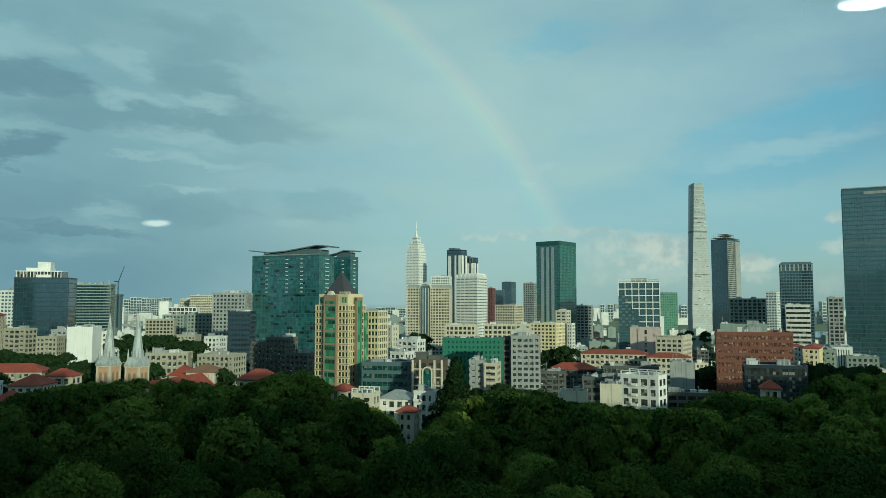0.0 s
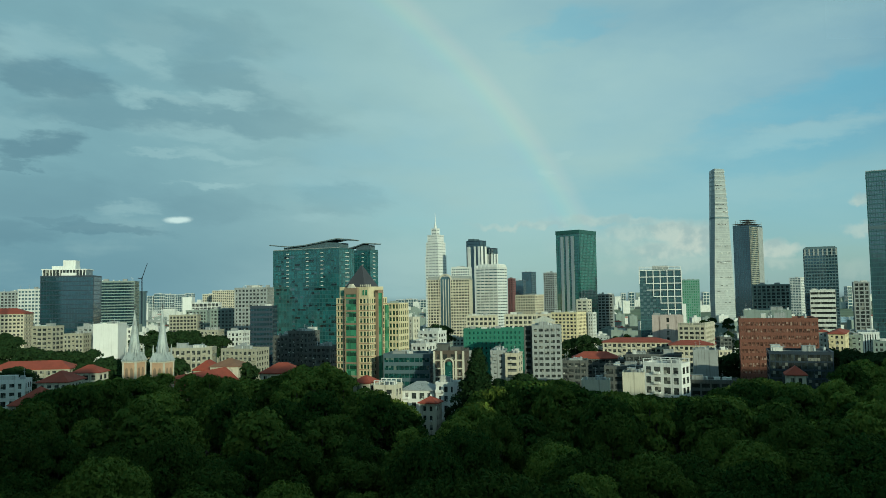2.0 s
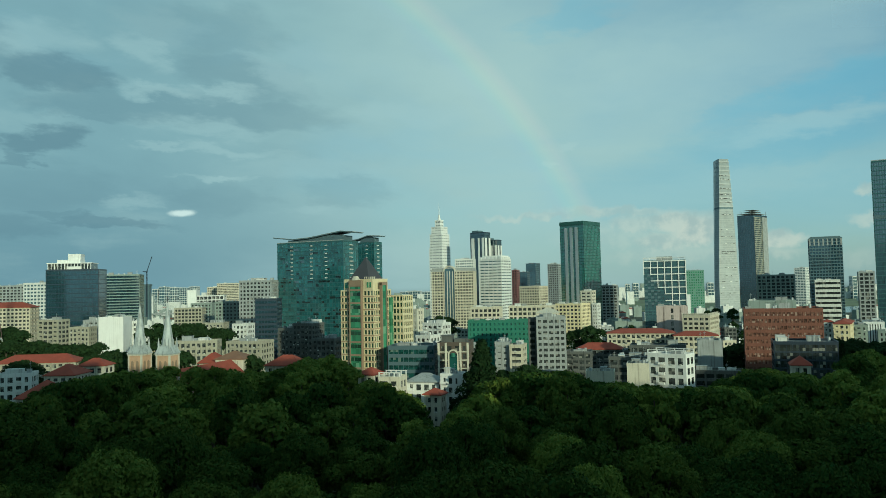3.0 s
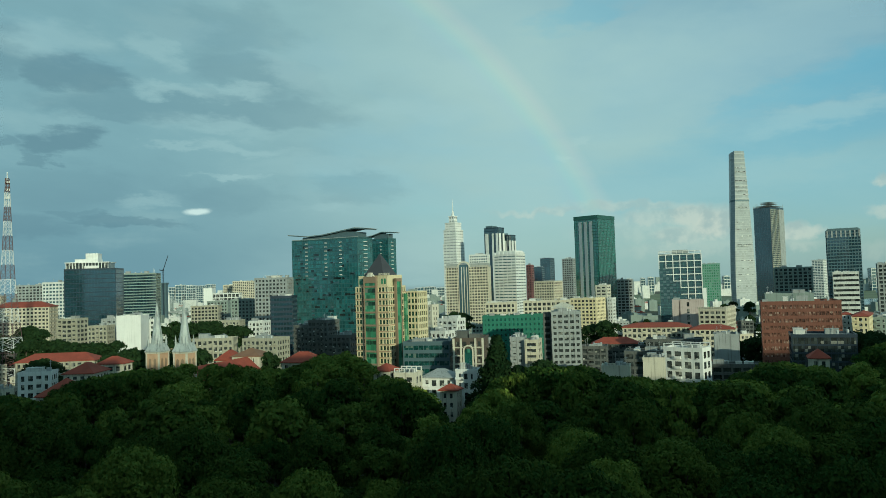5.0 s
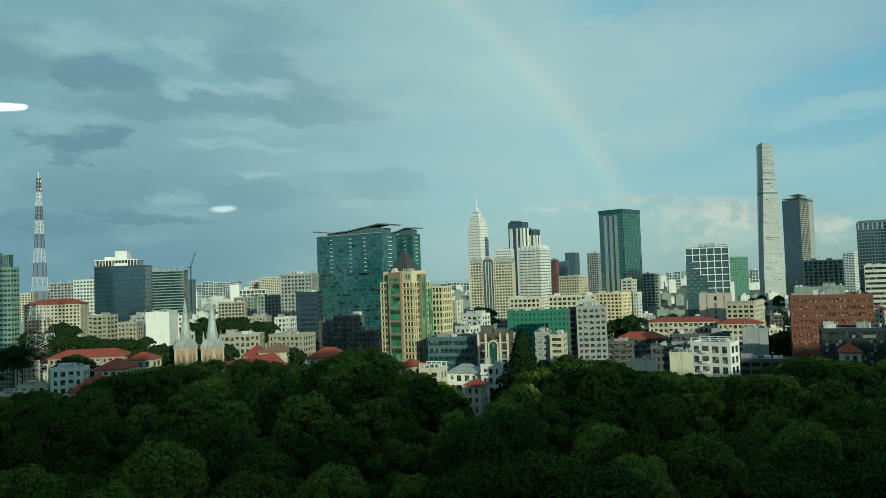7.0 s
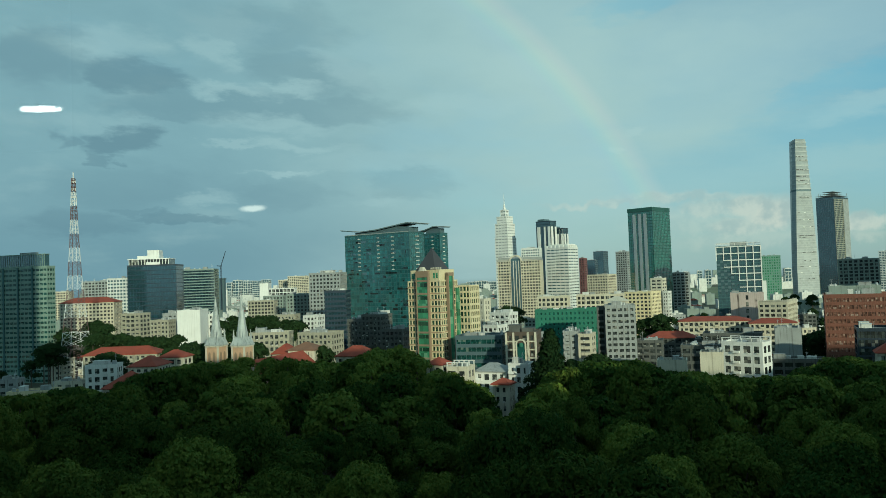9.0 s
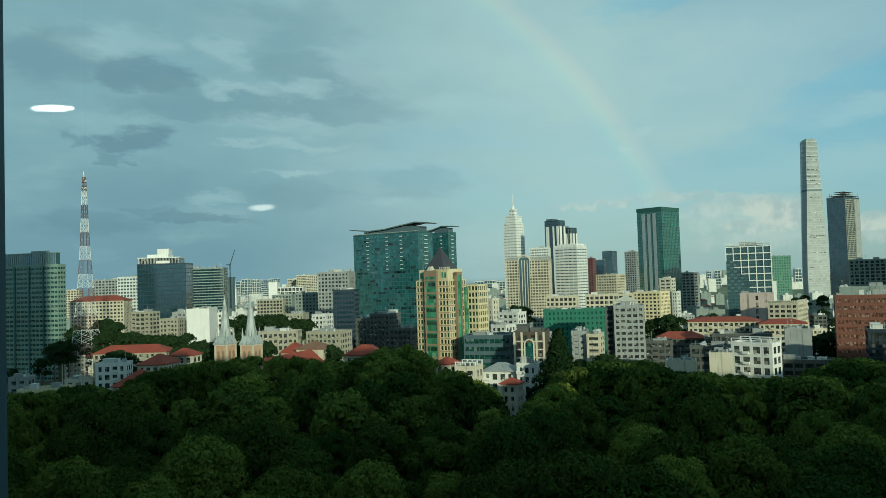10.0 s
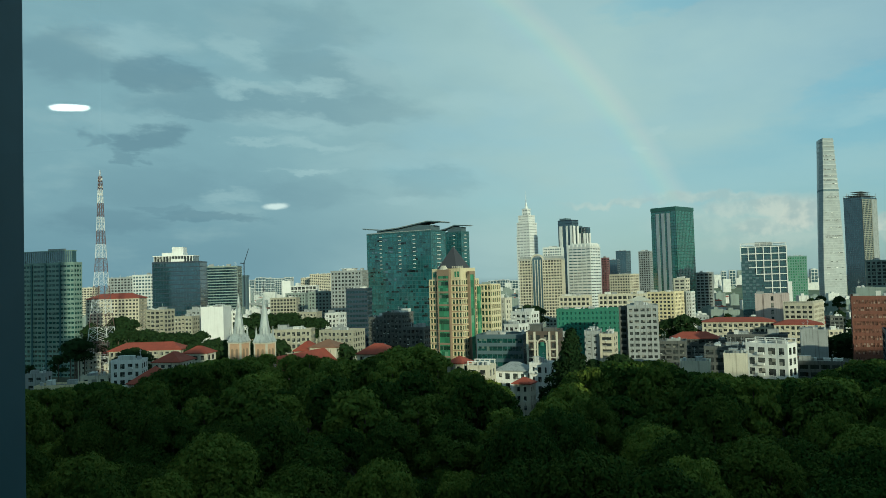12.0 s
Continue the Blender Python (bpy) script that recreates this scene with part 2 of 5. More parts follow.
M = {
    "white": surface("white_paint", (0.55, 0.56, 0.535), 0.75, stain=0.24, vary=0.15, streak=0.36),
    "pure": surface("clean_white_paint", (0.64, 0.65, 0.63), 0.7, stain=0.14, vary=0.08, streak=0.16),
    "cream": surface("cream_paint", (0.46, 0.425, 0.33), 0.8, stain=0.26, vary=0.16, streak=0.38),
    "creamstone": surface("yellow_cream_stone", (0.55, 0.485, 0.315), 0.75, stain=0.12, streak=0.15),
    "yellow": surface("yellow_paint", (0.62, 0.54, 0.34), 0.8, stain=0.26, vary=0.16, streak=0.36),
    "pale": surface("pale_yellow_paint", (0.49, 0.465, 0.38), 0.8, stain=0.22, vary=0.15, streak=0.34),
    "grey": surface("grey_plaster", (0.25, 0.27, 0.27), 0.8, stain=0.3, vary=0.16, streak=0.42),
    "lightgrey": surface("light_grey_plaster", (0.26, 0.28, 0.28), 0.8, stain=0.28, vary=0.16, streak=0.4),
    "dark": surface("weathered_dark_plaster", (0.085, 0.092, 0.088), 0.85, stain=0.4, streak=0.4),
    "greengrey": surface("grey_green_plaster", (0.19, 0.235, 0.215), 0.8, stain=0.2, streak=0.3),
    "pink": surface("pink_grey_plaster", (0.38, 0.32, 0.30), 0.8, stain=0.2, streak=0.3),
    "brick": surface("red_brown_cladding", (0.15, 0.055, 0.036), 0.7, stain=0.25, vary=0.2, streak=0.2),
    "redband": surface("terracotta_band", (0.33, 0.22, 0.14), 0.75, stain=0.2),
    "maroon": surface("maroon_cladding", (0.14, 0.055, 0.055), 0.6),
    "net": surface("green_netting", (0.022, 0.125, 0.085), 0.8, stain=0.25, vary=0.2, size=4),
    "palenet": surface("pale_green_netting", (0.13, 0.24, 0.20), 0.8, stain=0.2, size=4),
    "tile": surface("red_roof_tiles", (0.235, 0.048, 0.028), 0.9, stain=0.35, vary=0.25, size=2),
    "browntile": surface("brown_roof_tiles", (0.19, 0.10, 0.06), 0.8, stain=0.3, vary=0.25, size=2),
    "roof": surface("grey_flat_roof", (0.17, 0.17, 0.165), 0.9, stain=0.35, size=4),
    "slate": surface("dark_slate", (0.045, 0.045, 0.05), 0.55, stain=0.2),
    "metal": surface("grey_metal", (0.42, 0.45, 0.46), 0.45, 0.6, stain=0.15),
    "tealframe": surface("teal_metal_frame", (0.045, 0.115, 0.12), 0.4, 0.3, stain=0.15),
    "greenframe": surface("green_metal_frame", (0.035, 0.10, 0.085), 0.35, 0.3),
    "bluegrey": surface("blue_grey_cladding", (0.085, 0.132, 0.152), 0.5, 0.2, stain=0.12),
    "navyframe": surface("navy_metal_frame", (0.03, 0.045, 0.065), 0.4, 0.3),
    "spire": surface("grey_lead_spire", (0.33, 0.37, 0.37), 0.6, 0.0, stain=0.5, vary=0.3, streak=0.45, size=1.5),
    "stone": surface("orange_brick_stone", (0.44, 0.29, 0.19), 0.85, stain=0.25, vary=0.2, size=1.2),
    "redsteel": surface("red_mast_paint", (0.105, 0.062, 0.06), 0.6),
    "whitesteel": surface("white_mast_paint", (0.56, 0.58, 0.58), 0.6),
    "darkgreen": surface("grey_green_render", (0.17, 0.245, 0.21), 0.75, stain=0.15, streak=0.2),
    "dull": surface("dull_beige_plaster", (0.31, 0.30, 0.235), 0.85, stain=0.25, streak=0.35),
    "darkbrown": surface("dark_brown_stone", (0.075, 0.058, 0.045), 0.6, stain=0.2),
    "brownstone": surface("brown_stone_pier", (0.23, 0.17, 0.115), 0.75, stain=0.2),
    "bark": surface("tree_bark", (0.09, 0.07, 0.05), 0.9, stain=0.3, size=0.6),
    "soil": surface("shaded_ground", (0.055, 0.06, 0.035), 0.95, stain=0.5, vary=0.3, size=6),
    "room": surface("dark_blue_window_frame", (0.05, 0.13, 0.17), 0.5, stain=0.08, size=0.4, bump=0.001),
    "plaster": surface("room_plaster", (0.55, 0.54, 0.5), 0.85, size=0.8, bump=0.002),
    "ceilingpaint": surface("dim_ceiling_paint", (0.30, 0.31, 0.30), 0.9, size=0.8, bump=0.002),
    "carpet": surface("room_carpet", (0.10, 0.09, 0.08), 0.95, size=0.3, bump=0.004),
    "g_teal": facade_glass("teal_glass", (0.022, 0.092, 0.100), (3.0, 3.0, 3.6), spread=0.8, ior=1.75),
    "g_navy": facade_glass("navy_glass", (0.016, 0.042, 0.058), (2.4, 2.4, 3.7), spread=0.4, ior=2.1),
    "g_blue": facade_glass("blue_grey_glass", (0.05, 0.095, 0.115), (1.9, 1.9, 3.8), spread=0.35, ior=2.1),
    "g_dark": facade_glass("dark_window_glass", (0.030, 0.036, 0.036), (1.6, 1.6, 3.3), bright=0.35, spread=0.9, rough=0.12),
    "g_emerald": facade_glass("emerald_glass", (0.012, 0.085, 0.065), (3.4, 3.4, 3.7), spread=0.5, ior=2.1),
    "g_green": facade_glass("green_bay_glass", (0.055, 0.21, 0.115), (2.0, 2.0, 3.4), bright=0.2, spread=0.8, rough=0.2),
    "g_dkgreen": facade_glass("dark_green_glass", (0.018, 0.055, 0.034), (2.2, 2.2, 3.4), bright=0.3, spread=0.9, rough=0.12),
    "g_smoke": facade_glass("smoked_glass", (0.012, 0.020, 0.020), (2.4, 2.4, 3.4), spread=0.5, ior=1.6),
    "g_red": facade_glass("warm_window_glass", (0.16, 0.075, 0.05), (1.75, 1.75, 3.5), bright=0.3, spread=0.9, rough=0.2),
    "pane": facade_glass("window_pane", (0.042, 0.05, 0.05), (50, 50, 50), bright=0.4, spread=1.2, rough=0.1),
    "redpane": facade_glass("warm_window_pane", (0.16, 0.085, 0.065), (50, 50, 50), bright=0.28, spread=1.2, rough=0.2),
    "tealpane": facade_glass("teal_window_pane", (0.015, 0.06, 0.055), (50, 50, 50), bright=0.25, spread=1.0, rough=0.06),
    # darker copy of the leaf colours, with shade put into the base colour
    "evergreen": leaf_material("shade_toned_leaves", (0.007, 0.020, 0.008), (0.018, 0.031, 0.011)),
    "leaf": leaf_material("dark_leaves", (0.014, 0.047, 0.011), (0.068, 0.082, 0.015)),
}


# ---- mesh helpers ----
class Boxes:
    """Collects boxes and other solids into one mesh."""

    def __init__(self):
        self.v, self.f = [], []

    def box(self, x0, y0, z0, x1, y1, z1):
        k = len(self.v)
        self.v += [(x0, y0, z0), (x1, y0, z0), (x1, y1, z0), (x0, y1, z0), (x0, y0, z1), (x1, y0, z1), (x1, y1, z1), (x0, y1, z1)]
        self.f += [(k, k + 3, k + 2, k + 1), (k + 4, k + 5, k + 6, k + 7), (k, k + 1, k + 5, k + 4), (k + 1, k + 2, k + 6, k + 5), (k + 2, k + 3, k + 7, k + 6), (k + 3, k, k + 4, k + 7)]
        return self

    def frustum(self, cx, cy, z0, r0, z1, r1, sides=4, turn=45.0, sy=1.0):
        """A tapered prism; r1 may be 0."""
        k = len(self.v)
        for z, r in ((z0, r0), (z1, max(r1, 0.001))):
            for i in range(sides):
                a = radians(turn) + 2 * math.pi * i / sides
                self.v.append((cx + r * math.cos(a), cy + r * sy * math.sin(a), z))
        self.f += [tuple(k + i for i in reversed(range(sides))), tuple(k + sides + i for i in range(sides))]
        self.f += [(k + i, k + (i + 1) % sides, k + sides + (i + 1) % sides, k + sides + i) for i in range(sides)]
        return self

    def strut(self, p, q, r):
        """A square bar from p to q."""
        p, q = Vector(p), Vector(q)
        d = (q - p).normalized()
        u = d.cross(Vector((0, 0, 1)) if abs(d.z) < 0.9 else Vector((1, 0, 0))).normalized() * r
        w = d.cross(u).normalized() * r
        k = len(self.v)
        for c in (p, q):
            self.v += [tuple(c + u + w), tuple(c - u + w), tuple(c - u - w), tuple(c + u - w)]
        self.f += [(k, k + 1, k + 2, k + 3), (k + 7, k + 6, k + 5, k + 4)] + [(k + i, k + 4 + i, k + 4 + (i + 1) % 4, k + (i + 1) % 4) for i in range(4)]
        return self

    def hip(self, x0, y0, x1, y1, z, rise, over=0.7, gable=0.0):
        """A hipped roof with eaves; gable 1 gives upright ends."""
        x0, y0, x1, y1 = x0 - over, y0 - over, x1 + over, y1 + over
        wx, wy = x1 - x0, y1 - y0
        if wx >= wy:
            i = wy / 2 * (1 - gable)
            a, b = (x0 + i, (y0 + y1) / 2), (x1 - i, (y0 + y1) / 2)
        else:
            i = wx / 2 * (1 - gable)
            a, b = ((x0 + x1) / 2, y0 + i), ((x0 + x1) / 2, y1 - i)
        k = len(self.v)
        self.v += [(x0, y0, z), (x1, y0, z), (x1, y1, z), (x0, y1, z), (x0, y0, z + .3), (x1, y0, z + .3), (x1, y1, z + .3), (x0, y1, z + .3), (*a, z + rise), (*b, z + rise)]
        self.f += [(k, k + 3, k + 2, k + 1), (k, k + 1, k + 5, k + 4), (k + 1, k + 2, k + 6, k + 5), (k + 2, k + 3, k + 7, k + 6), (k + 3, k, k + 4, k + 7)]
        if wx >= wy:
            self.f += [(k + 4, k + 5, k + 9, k + 8), (k + 5, k + 6, k + 9), (k + 6, k + 7, k + 8, k + 9), (k + 7, k + 4, k + 8)]
        else:
            self.f += [(k + 4, k + 5, k + 8), (k + 5, k + 6, k + 9, k + 8), (k + 6, k + 7, k + 9), (k + 7, k + 4, k + 8, k + 9)]
        return self

    def mesh(self, name, mat):
        me = bpy.data.meshes.new(name)
        me.from_pydata(self.v, [], self.f)
        me.materials.append(M[mat])
        me.update()
        return me


def part(name, boxes, mat, parent, label=""):
    ob = new(name, boxes.mesh(name, mat))
    ob.parent = parent
    return tagged(ob, label)


def pieces(name, boxes, mat, parent, label=""):
    """Every box of a Boxes as a part of its own."""
    for k in range(0, len(boxes.v), 8):
        one = Boxes()
        one.v = boxes.v[k:k + 8]
        one.f = [(0, 3, 2, 1), (4, 5, 6, 7), (0, 1, 5, 4), (1, 2, 6, 5), (2, 3, 7, 6), (3, 0, 4, 7)]
        part(name, one, mat, parent, label)


def root(name, label, category, x, y, z=0.0, turn=0.0, group="", kind=""):
    ob = new(name)
    ob.matrix_basis = pose(x, y, z, 0, 0, turn)
    ob.empty_display_size = 2
    return tagged(ob, label, category, group, kind)


# style: wall, glass, pier width, band height, proud, pane material
STYLE = {
    "bandglass": ("tealframe", "g_blue", 0.12, 0.7, 0.25, "tealpane"),
    "darkband": ("bluegrey", "g_navy", 0.5, 1.2, 0.35, "pane"),
    "whiteband": ("white", "g_dark", 0.0, 2.7, 0.4, "pane"),
    "greygrid": ("grey", "g_dark", 1.3, 1.5, 0.35, "pane"),
    "bluedark": ("navyframe", "g_blue", 0.3, 0.7, 0.3, "pane"),
    "checker": ("greengrey", "g_dark", 1.4, 1.1, 0.5, "pane"),
    "whitefine": ("white", "g_blue", 1.0, 1.6, 0.35, "pane"),
    "brick": ("brick", "g_red", 0.3, 1.55, 0.3, "redpane"),
    "plaingrey": ("lightgrey", "g_dark", 1.6, 1.9, 0.12, "pane"),
    "plainwhite": ("pure", "g_dark", 20.0, 20.0, 0.1, "pane"),
    "plaincream": ("pale", "g_dark", 1.5, 1.7, 0.25, "pane"),
    "yellow": ("yellow", "g_dark", 1.35, 1.5, 0.3, "pane"),
    "white": ("white", "g_dark", 1.15, 1.45, 0.35, "pane"),
    "greengrey": ("greengrey", "g_dark", 1.5, 1.5, 0.25, "pane"),
    "ribwhite": ("pure", "g_dark", 1.0, 1.5, 0.2, "pane"),
    "palegreen": ("palenet", "g_green", 1.2, 1.4, 0.2, "pane"),
    "pinkgrey": ("pink", "g_dark", 6.2, 1.8, 0.2, "pane"),
    "cream": ("cream", "g_dark", 1.2, 1.5, 0.3, "pane"),
    "creamfine": ("cream", "g_dark", 1.05, 1.35, 0.35, "pane"),
    "whitehouse": ("pure", "g_dark", 1.4, 1.5, 0.2, "pane"),
    "olddark": ("dark", "g_dark", 0.8, 1.3, 0.5, "pane"),
    "pairgrey": ("grey", "g_dark", 1.0, 1.55, 0.3, "pane"),
    "greennet": ("net", "g_emerald", 1.6, 1.6, 0.12, "pane"),
    "emerald": ("greenframe", "g_emerald", 0.3, 0.5, 0.15, "tealpane"),
    "maroon": ("maroon", "g_dark", 1.6, 1.5, 0.2, "pane"),
    "twin": ("navyframe", "g_navy", 0.3, 0.5, 0.2, "pane"),
    "whitelines": ("white", "g_blue", 0.6, 2.2, 0.3, "pane"),
    "teal": ("tealframe", "g_teal", 0.22, 0.55, 0.15, "tealpane"),
    "paleyellow": ("pale", "g_dark", 1.7, 1.3, 0.25, "pane"),
    "archbrown": ("darkbrown", "g_dark", 1.5, 1.3, 0.4, "pane"),
    "greengreytower": ("darkgreen", "g_emerald", 0.45, 1.75, 0.3, "tealpane"),
    "smoke": ("navyframe", "g_smoke", 0.2, 0.8, 0.12, "pane"),
    "slateglass": ("bluegrey", "g_navy", 0.15, 1.6, 0.15, "tealpane"),
    "gridglass": ("tealframe", "g_blue", 0.2, 0.5, 0.12, "tealpane"),
    "navy": ("navyframe", "g_navy", 0.14, 0.5, 0.08, "pane"),
    "darkslab": ("navyframe", "g_navy", 0.3, 1.8, 0.1, "pane"),
    "ribbon": ("greengrey", "g_navy", 0.0, 0.9, 0.4, "pane"),
    "dull": ("dull", "g_dark", 1.1, 1.4, 0.35, "pane"),
}


def spans(length, count, gap):
    """Breaks along a wall: solid strips of width gap round count openings."""
    w, out = length / count, []
    for k in range(count):
        out += [k * w + gap / 2, (k + 1) * w - gap / 2]
    out[0], out[-1] = max(gap, .5) if gap else .3, length - (max(gap, .5) if gap else .3)
    return [0.0] + out + [length], w


def facade(wall, la, lb, z0, z1, fh, cw, pier, band, p):
    """One welded wall skin round the block -la..0, 0..lb, with an opening p deep for every window on all four sides."""
    floors = max(1, round((z1 - z0) / fh))
    fh = (z1 - z0) / floors
    zs = [z0]
    for k in range(floors):
        zs += [z0 + k * fh + band * .38, z0 + (k + 1) * fh - band * .62]
    zs.append(z1)
    seen = {}
    base = len(wall.v)

    def vert(x, y, z):
        key = (round(x, 3), round(y, 3), round(z, 3))
        if key not in seen:
            seen[key] = len(wall.v)
            wall.v.append(key)
        return seen[key]

    cols = {}
    sides = ((la, "x", lambda u, d: (-la + u, d)), (lb, "y", lambda u, d: (-d, u)), (la, "x", lambda u, d: (-u, lb - d)), (lb, "y", lambda u, d: (-la + d, lb - u)))
    for length, key, at in sides:
        c = max(1, round(length / cw))
        us, w = spans(length, c, min(pier, length / c * .85))
        cols[key] = (c, w)
        for i in range(len(us) - 1):
            for j in range(len(zs) - 1):
                u0, u1, a, b = us[i], us[i + 1], zs[j], zs[j + 1]
                q = [vert(*at(u0, 0), a), vert(*at(u1, 0), a), vert(*at(u1, 0), b), vert(*at(u0, 0), b)]
                if len(set(q)) < 4:
                    continue
                if i % 2 and j % 2:
                    r = [vert(*at(u0, p), a), vert(*at(u1, p), a), vert(*at(u1, p), b), vert(*at(u0, p), b)]
                    wall.f += [(q[0], q[1], r[1], r[0]), (q[1], q[2], r[2], r[1]), (q[2], q[3], r[3], r[2]), (q[3], q[0], r[0], r[3])]
                else:
                    wall.f.append(tuple(q))
    return floors, fh, cols


HOMELY = ("white", "cream", "yellow", "plaincream", "plaingrey", "greengrey", "olddark", "dull", "whitehouse", "paleyellow")
STORE = {}


def balcony_mesh(mat):
    if ("balcony", mat) not in STORE:
        b = Boxes().box(-1.35, -1.0, -.12, 1.35, 0, .06).box(-1.35, -1.0, .06, 1.35, -.9, .95).box(-1.35, -.9, .06, -1.25, 0, .95).box(1.25, -.9, .06, 1.35, 0, .95)
        STORE["balcony", mat] = b.mesh("balcony", mat)
    return STORE["balcony", mat]


def cooler_mesh():
    if "cooler" not in STORE:
        STORE["cooler"] = Boxes().box(-.42, -.38, 0, .42, -.04, .58).box(-.4, -.3, -.08, -.34, 0, 0).box(.34, -.3, -.08, .4, 0, 0).mesh("air_conditioner", "white")
    return STORE["cooler"]


def hang(name, mesh, parent, place):
    ob = new(name, mesh)
    ob.parent, ob.location = parent, place
    return ob


def block(name, label, x, y, yaw, la, lb, h, style, fh=3.4, cw=3.2, panes=0, hip=0.0, crown=0, base=0.0, category="building"):
    """A building: near corner at x, y; its front runs la metres to one side, its flank lb metres back."""
    wall_m, glass_m, pier, band, p, pane_m = STYLE[style]
    r = root(name, label, category, x, y, base, -yaw)
    top = h - base
    blank = fh >= 20 or pier > 10
    wall = Boxes()
    rnd = random.Random(int(abs(x * 7 + y * 3)))
    if blank:
        wall.box(-la, 0, 0, 0, lb, top)
    else:
        part("glazing", Boxes().box(-la + p, p, 0, -p, lb - p, top - 0.3), glass_m, r)
        par = 0.0 if hip else 0.7
        floors, f, cols = facade(wall, la, lb, 0.0, top, fh, cw, pier, min(band, fh * 0.8), p)
        if panes:
            (cx, wx), (cy, wy) = cols["x"], cols["y"]
            shared = {}
            for key, c, w in (("x", cx, wx), ("y", cy, wy)):
                pw, ph = w - min(pier, w * .85) - 0.06, f - band - 0.06
                if pw < 0.3 or ph < 0.3:
                    continue
                bx = Boxes()
                d = 0.10
                if key == "x":
                    bx.box(-pw / 2, -d, -ph / 2, -0.04, 0, ph / 2).box(0.04, -d, -ph / 2, pw / 2, 0, ph / 2)
                else:
                    bx.box(0, -pw / 2, -ph / 2, d, -0.04, ph / 2).box(0, 0.04, -ph / 2, d, pw / 2, ph / 2)
                shared = bx.mesh("window", pane_m)
                made = 0
                for k in range(floors - 1, -1, -1):
                    zc = (k + 0.5) * f - 0.12 * band
                    if zc + base < 11 or made > 330:
                        break
                    for i in range(c):
                        m = (i + 0.5) * w
                        ob = new("window", shared)
                        ob.parent = r
                        ob.location = (-la + m, p, zc) if key == "x" else (-p, m, zc)
                        made += 1
                        if key == "x" and fh < 5 and style in HOMELY:
                            if (i + int(x)) % 3 == 0:
                                hang("balcony", balcony_mesh(wall_m), r, (-la + m, 0, zc - ph / 2 - .1))
                            elif rnd.random() < .3:
                                hang("air_conditioner", cooler_mesh(), r, (-la + m + rnd.uniform(-.5, .5), 0, zc - ph / 2 - .35))
    part("wall", wall, wall_m, r)
    if hip:
        part("roof", Boxes().hip(-la, 0, 0, lb, top, hip), {"post_hall": "browntile", "pediment_villa": "lightgrey", "gable_hall": "pale"}.get(name, "tile"), r)
    else:
        roof = Boxes().box(-la + 0.3, 0.3, top - 0.25, -0.3, lb - 0.3, top + 0.02)
        part("roof", roof, "roof", r)
        rim = Boxes()
        rim.box(-la - .08, -.08, top - 0.2, .08, .3, top + 0.9).box(-la - .08, lb - .3, top - 0.2, .08, lb + .08, top + 0.9)
        rim.box(-la - .08, .3, top - 0.2, -la + .3, lb - .3, top + 0.9).box(-.3, .3, top - 0.2, .08, lb - .3, top + 0.9)
        part("parapet", rim, wall_m, r)
        if crown in (0, 4) and la > 6 and lb > 6:
            for _ in range(2 + int(la > 20)):
                w, d, q = rnd.uniform(2, min(6, la * .4)), rnd.uniform(2, min(5, lb * .4)), rnd.uniform(1.2, 3.0)
                px, py = -rnd.uniform(0.8 + w, la - 0.8), rnd.uniform(0.8, lb - d - 0.8)
                s = Boxes().box(px, py, top, px + w, py + d, top + q).box(px - .15, py - .15, top + q, px + w + .15, py + d + .15, top + q + .18)
                part("roof_house", s, "lightgrey" if rnd.random() < .6 else "white", r)
            for _ in range(3):
                px, py = -rnd.uniform(1, la - 1.5), rnd.uniform(1, lb - 1.5)
                part("water_tank", Boxes().frustum(px, py, top + .7, .6, top + 2.0, .6, 10).box(px - .5, py - .5, top, px + .5, py + .5, top + .7), "metal", r)
        if crown in (0, 4) and la > 5 and lb > 5:
            for _ in range(rnd.randrange(1, 4)):
                px, py, q = -rnd.uniform(.6, la - .6), rnd.uniform(.6, lb - .6), rnd.uniform(2.5, 5.5)
                pole = Boxes().strut((px, py, top), (px, py, top + q), .06).strut((px - .7, py, top + q * .85), (px + .7, py, top + q * .85), .04).strut((px - .5, py, top + q * .7), (px + .5, py, top + q * .7), .04)
                part("antenna", pole, "metal", r)
        if crown == 4:
            part("roof_frame", Boxes().box(-la * .7, lb * .3, top, -la * .3, lb * .7, top + 2.6).box(-la * .74, lb * .26, top + 2.6, -la * .26, lb * .74, top + 2.9), "white", r)
    if crown:
        crowns(crown, r, la, lb, top, wall_m)
    return r


def wing(la, lb, z, pts, thick=0.6):
    """A bent roof slab; pts are (share along the front, height)."""
    bx = Boxes()
    for (s0, h0), (s1, h1) in zip(pts, pts[1:]):
        k = len(bx.v)
        x0, x1 = -la * (1 - s0), -la * (1 - s1)
        for yy in (-1.0, lb * .7):
            bx.v += [(x0, yy, z + h0), (x1, yy, z + h1), (x1, yy, z + h1 + thick), (x0, yy, z + h0 + thick)]
        bx.f += [(k, k + 1, k + 2, k + 3), (k + 7, k + 6, k + 5, k + 4), (k, k + 4, k + 5, k + 1), (k + 3, k + 2, k + 6, k + 7), (k + 1, k + 5, k + 6, k + 2), (k, k + 3, k + 7, k + 4)]
    return bx


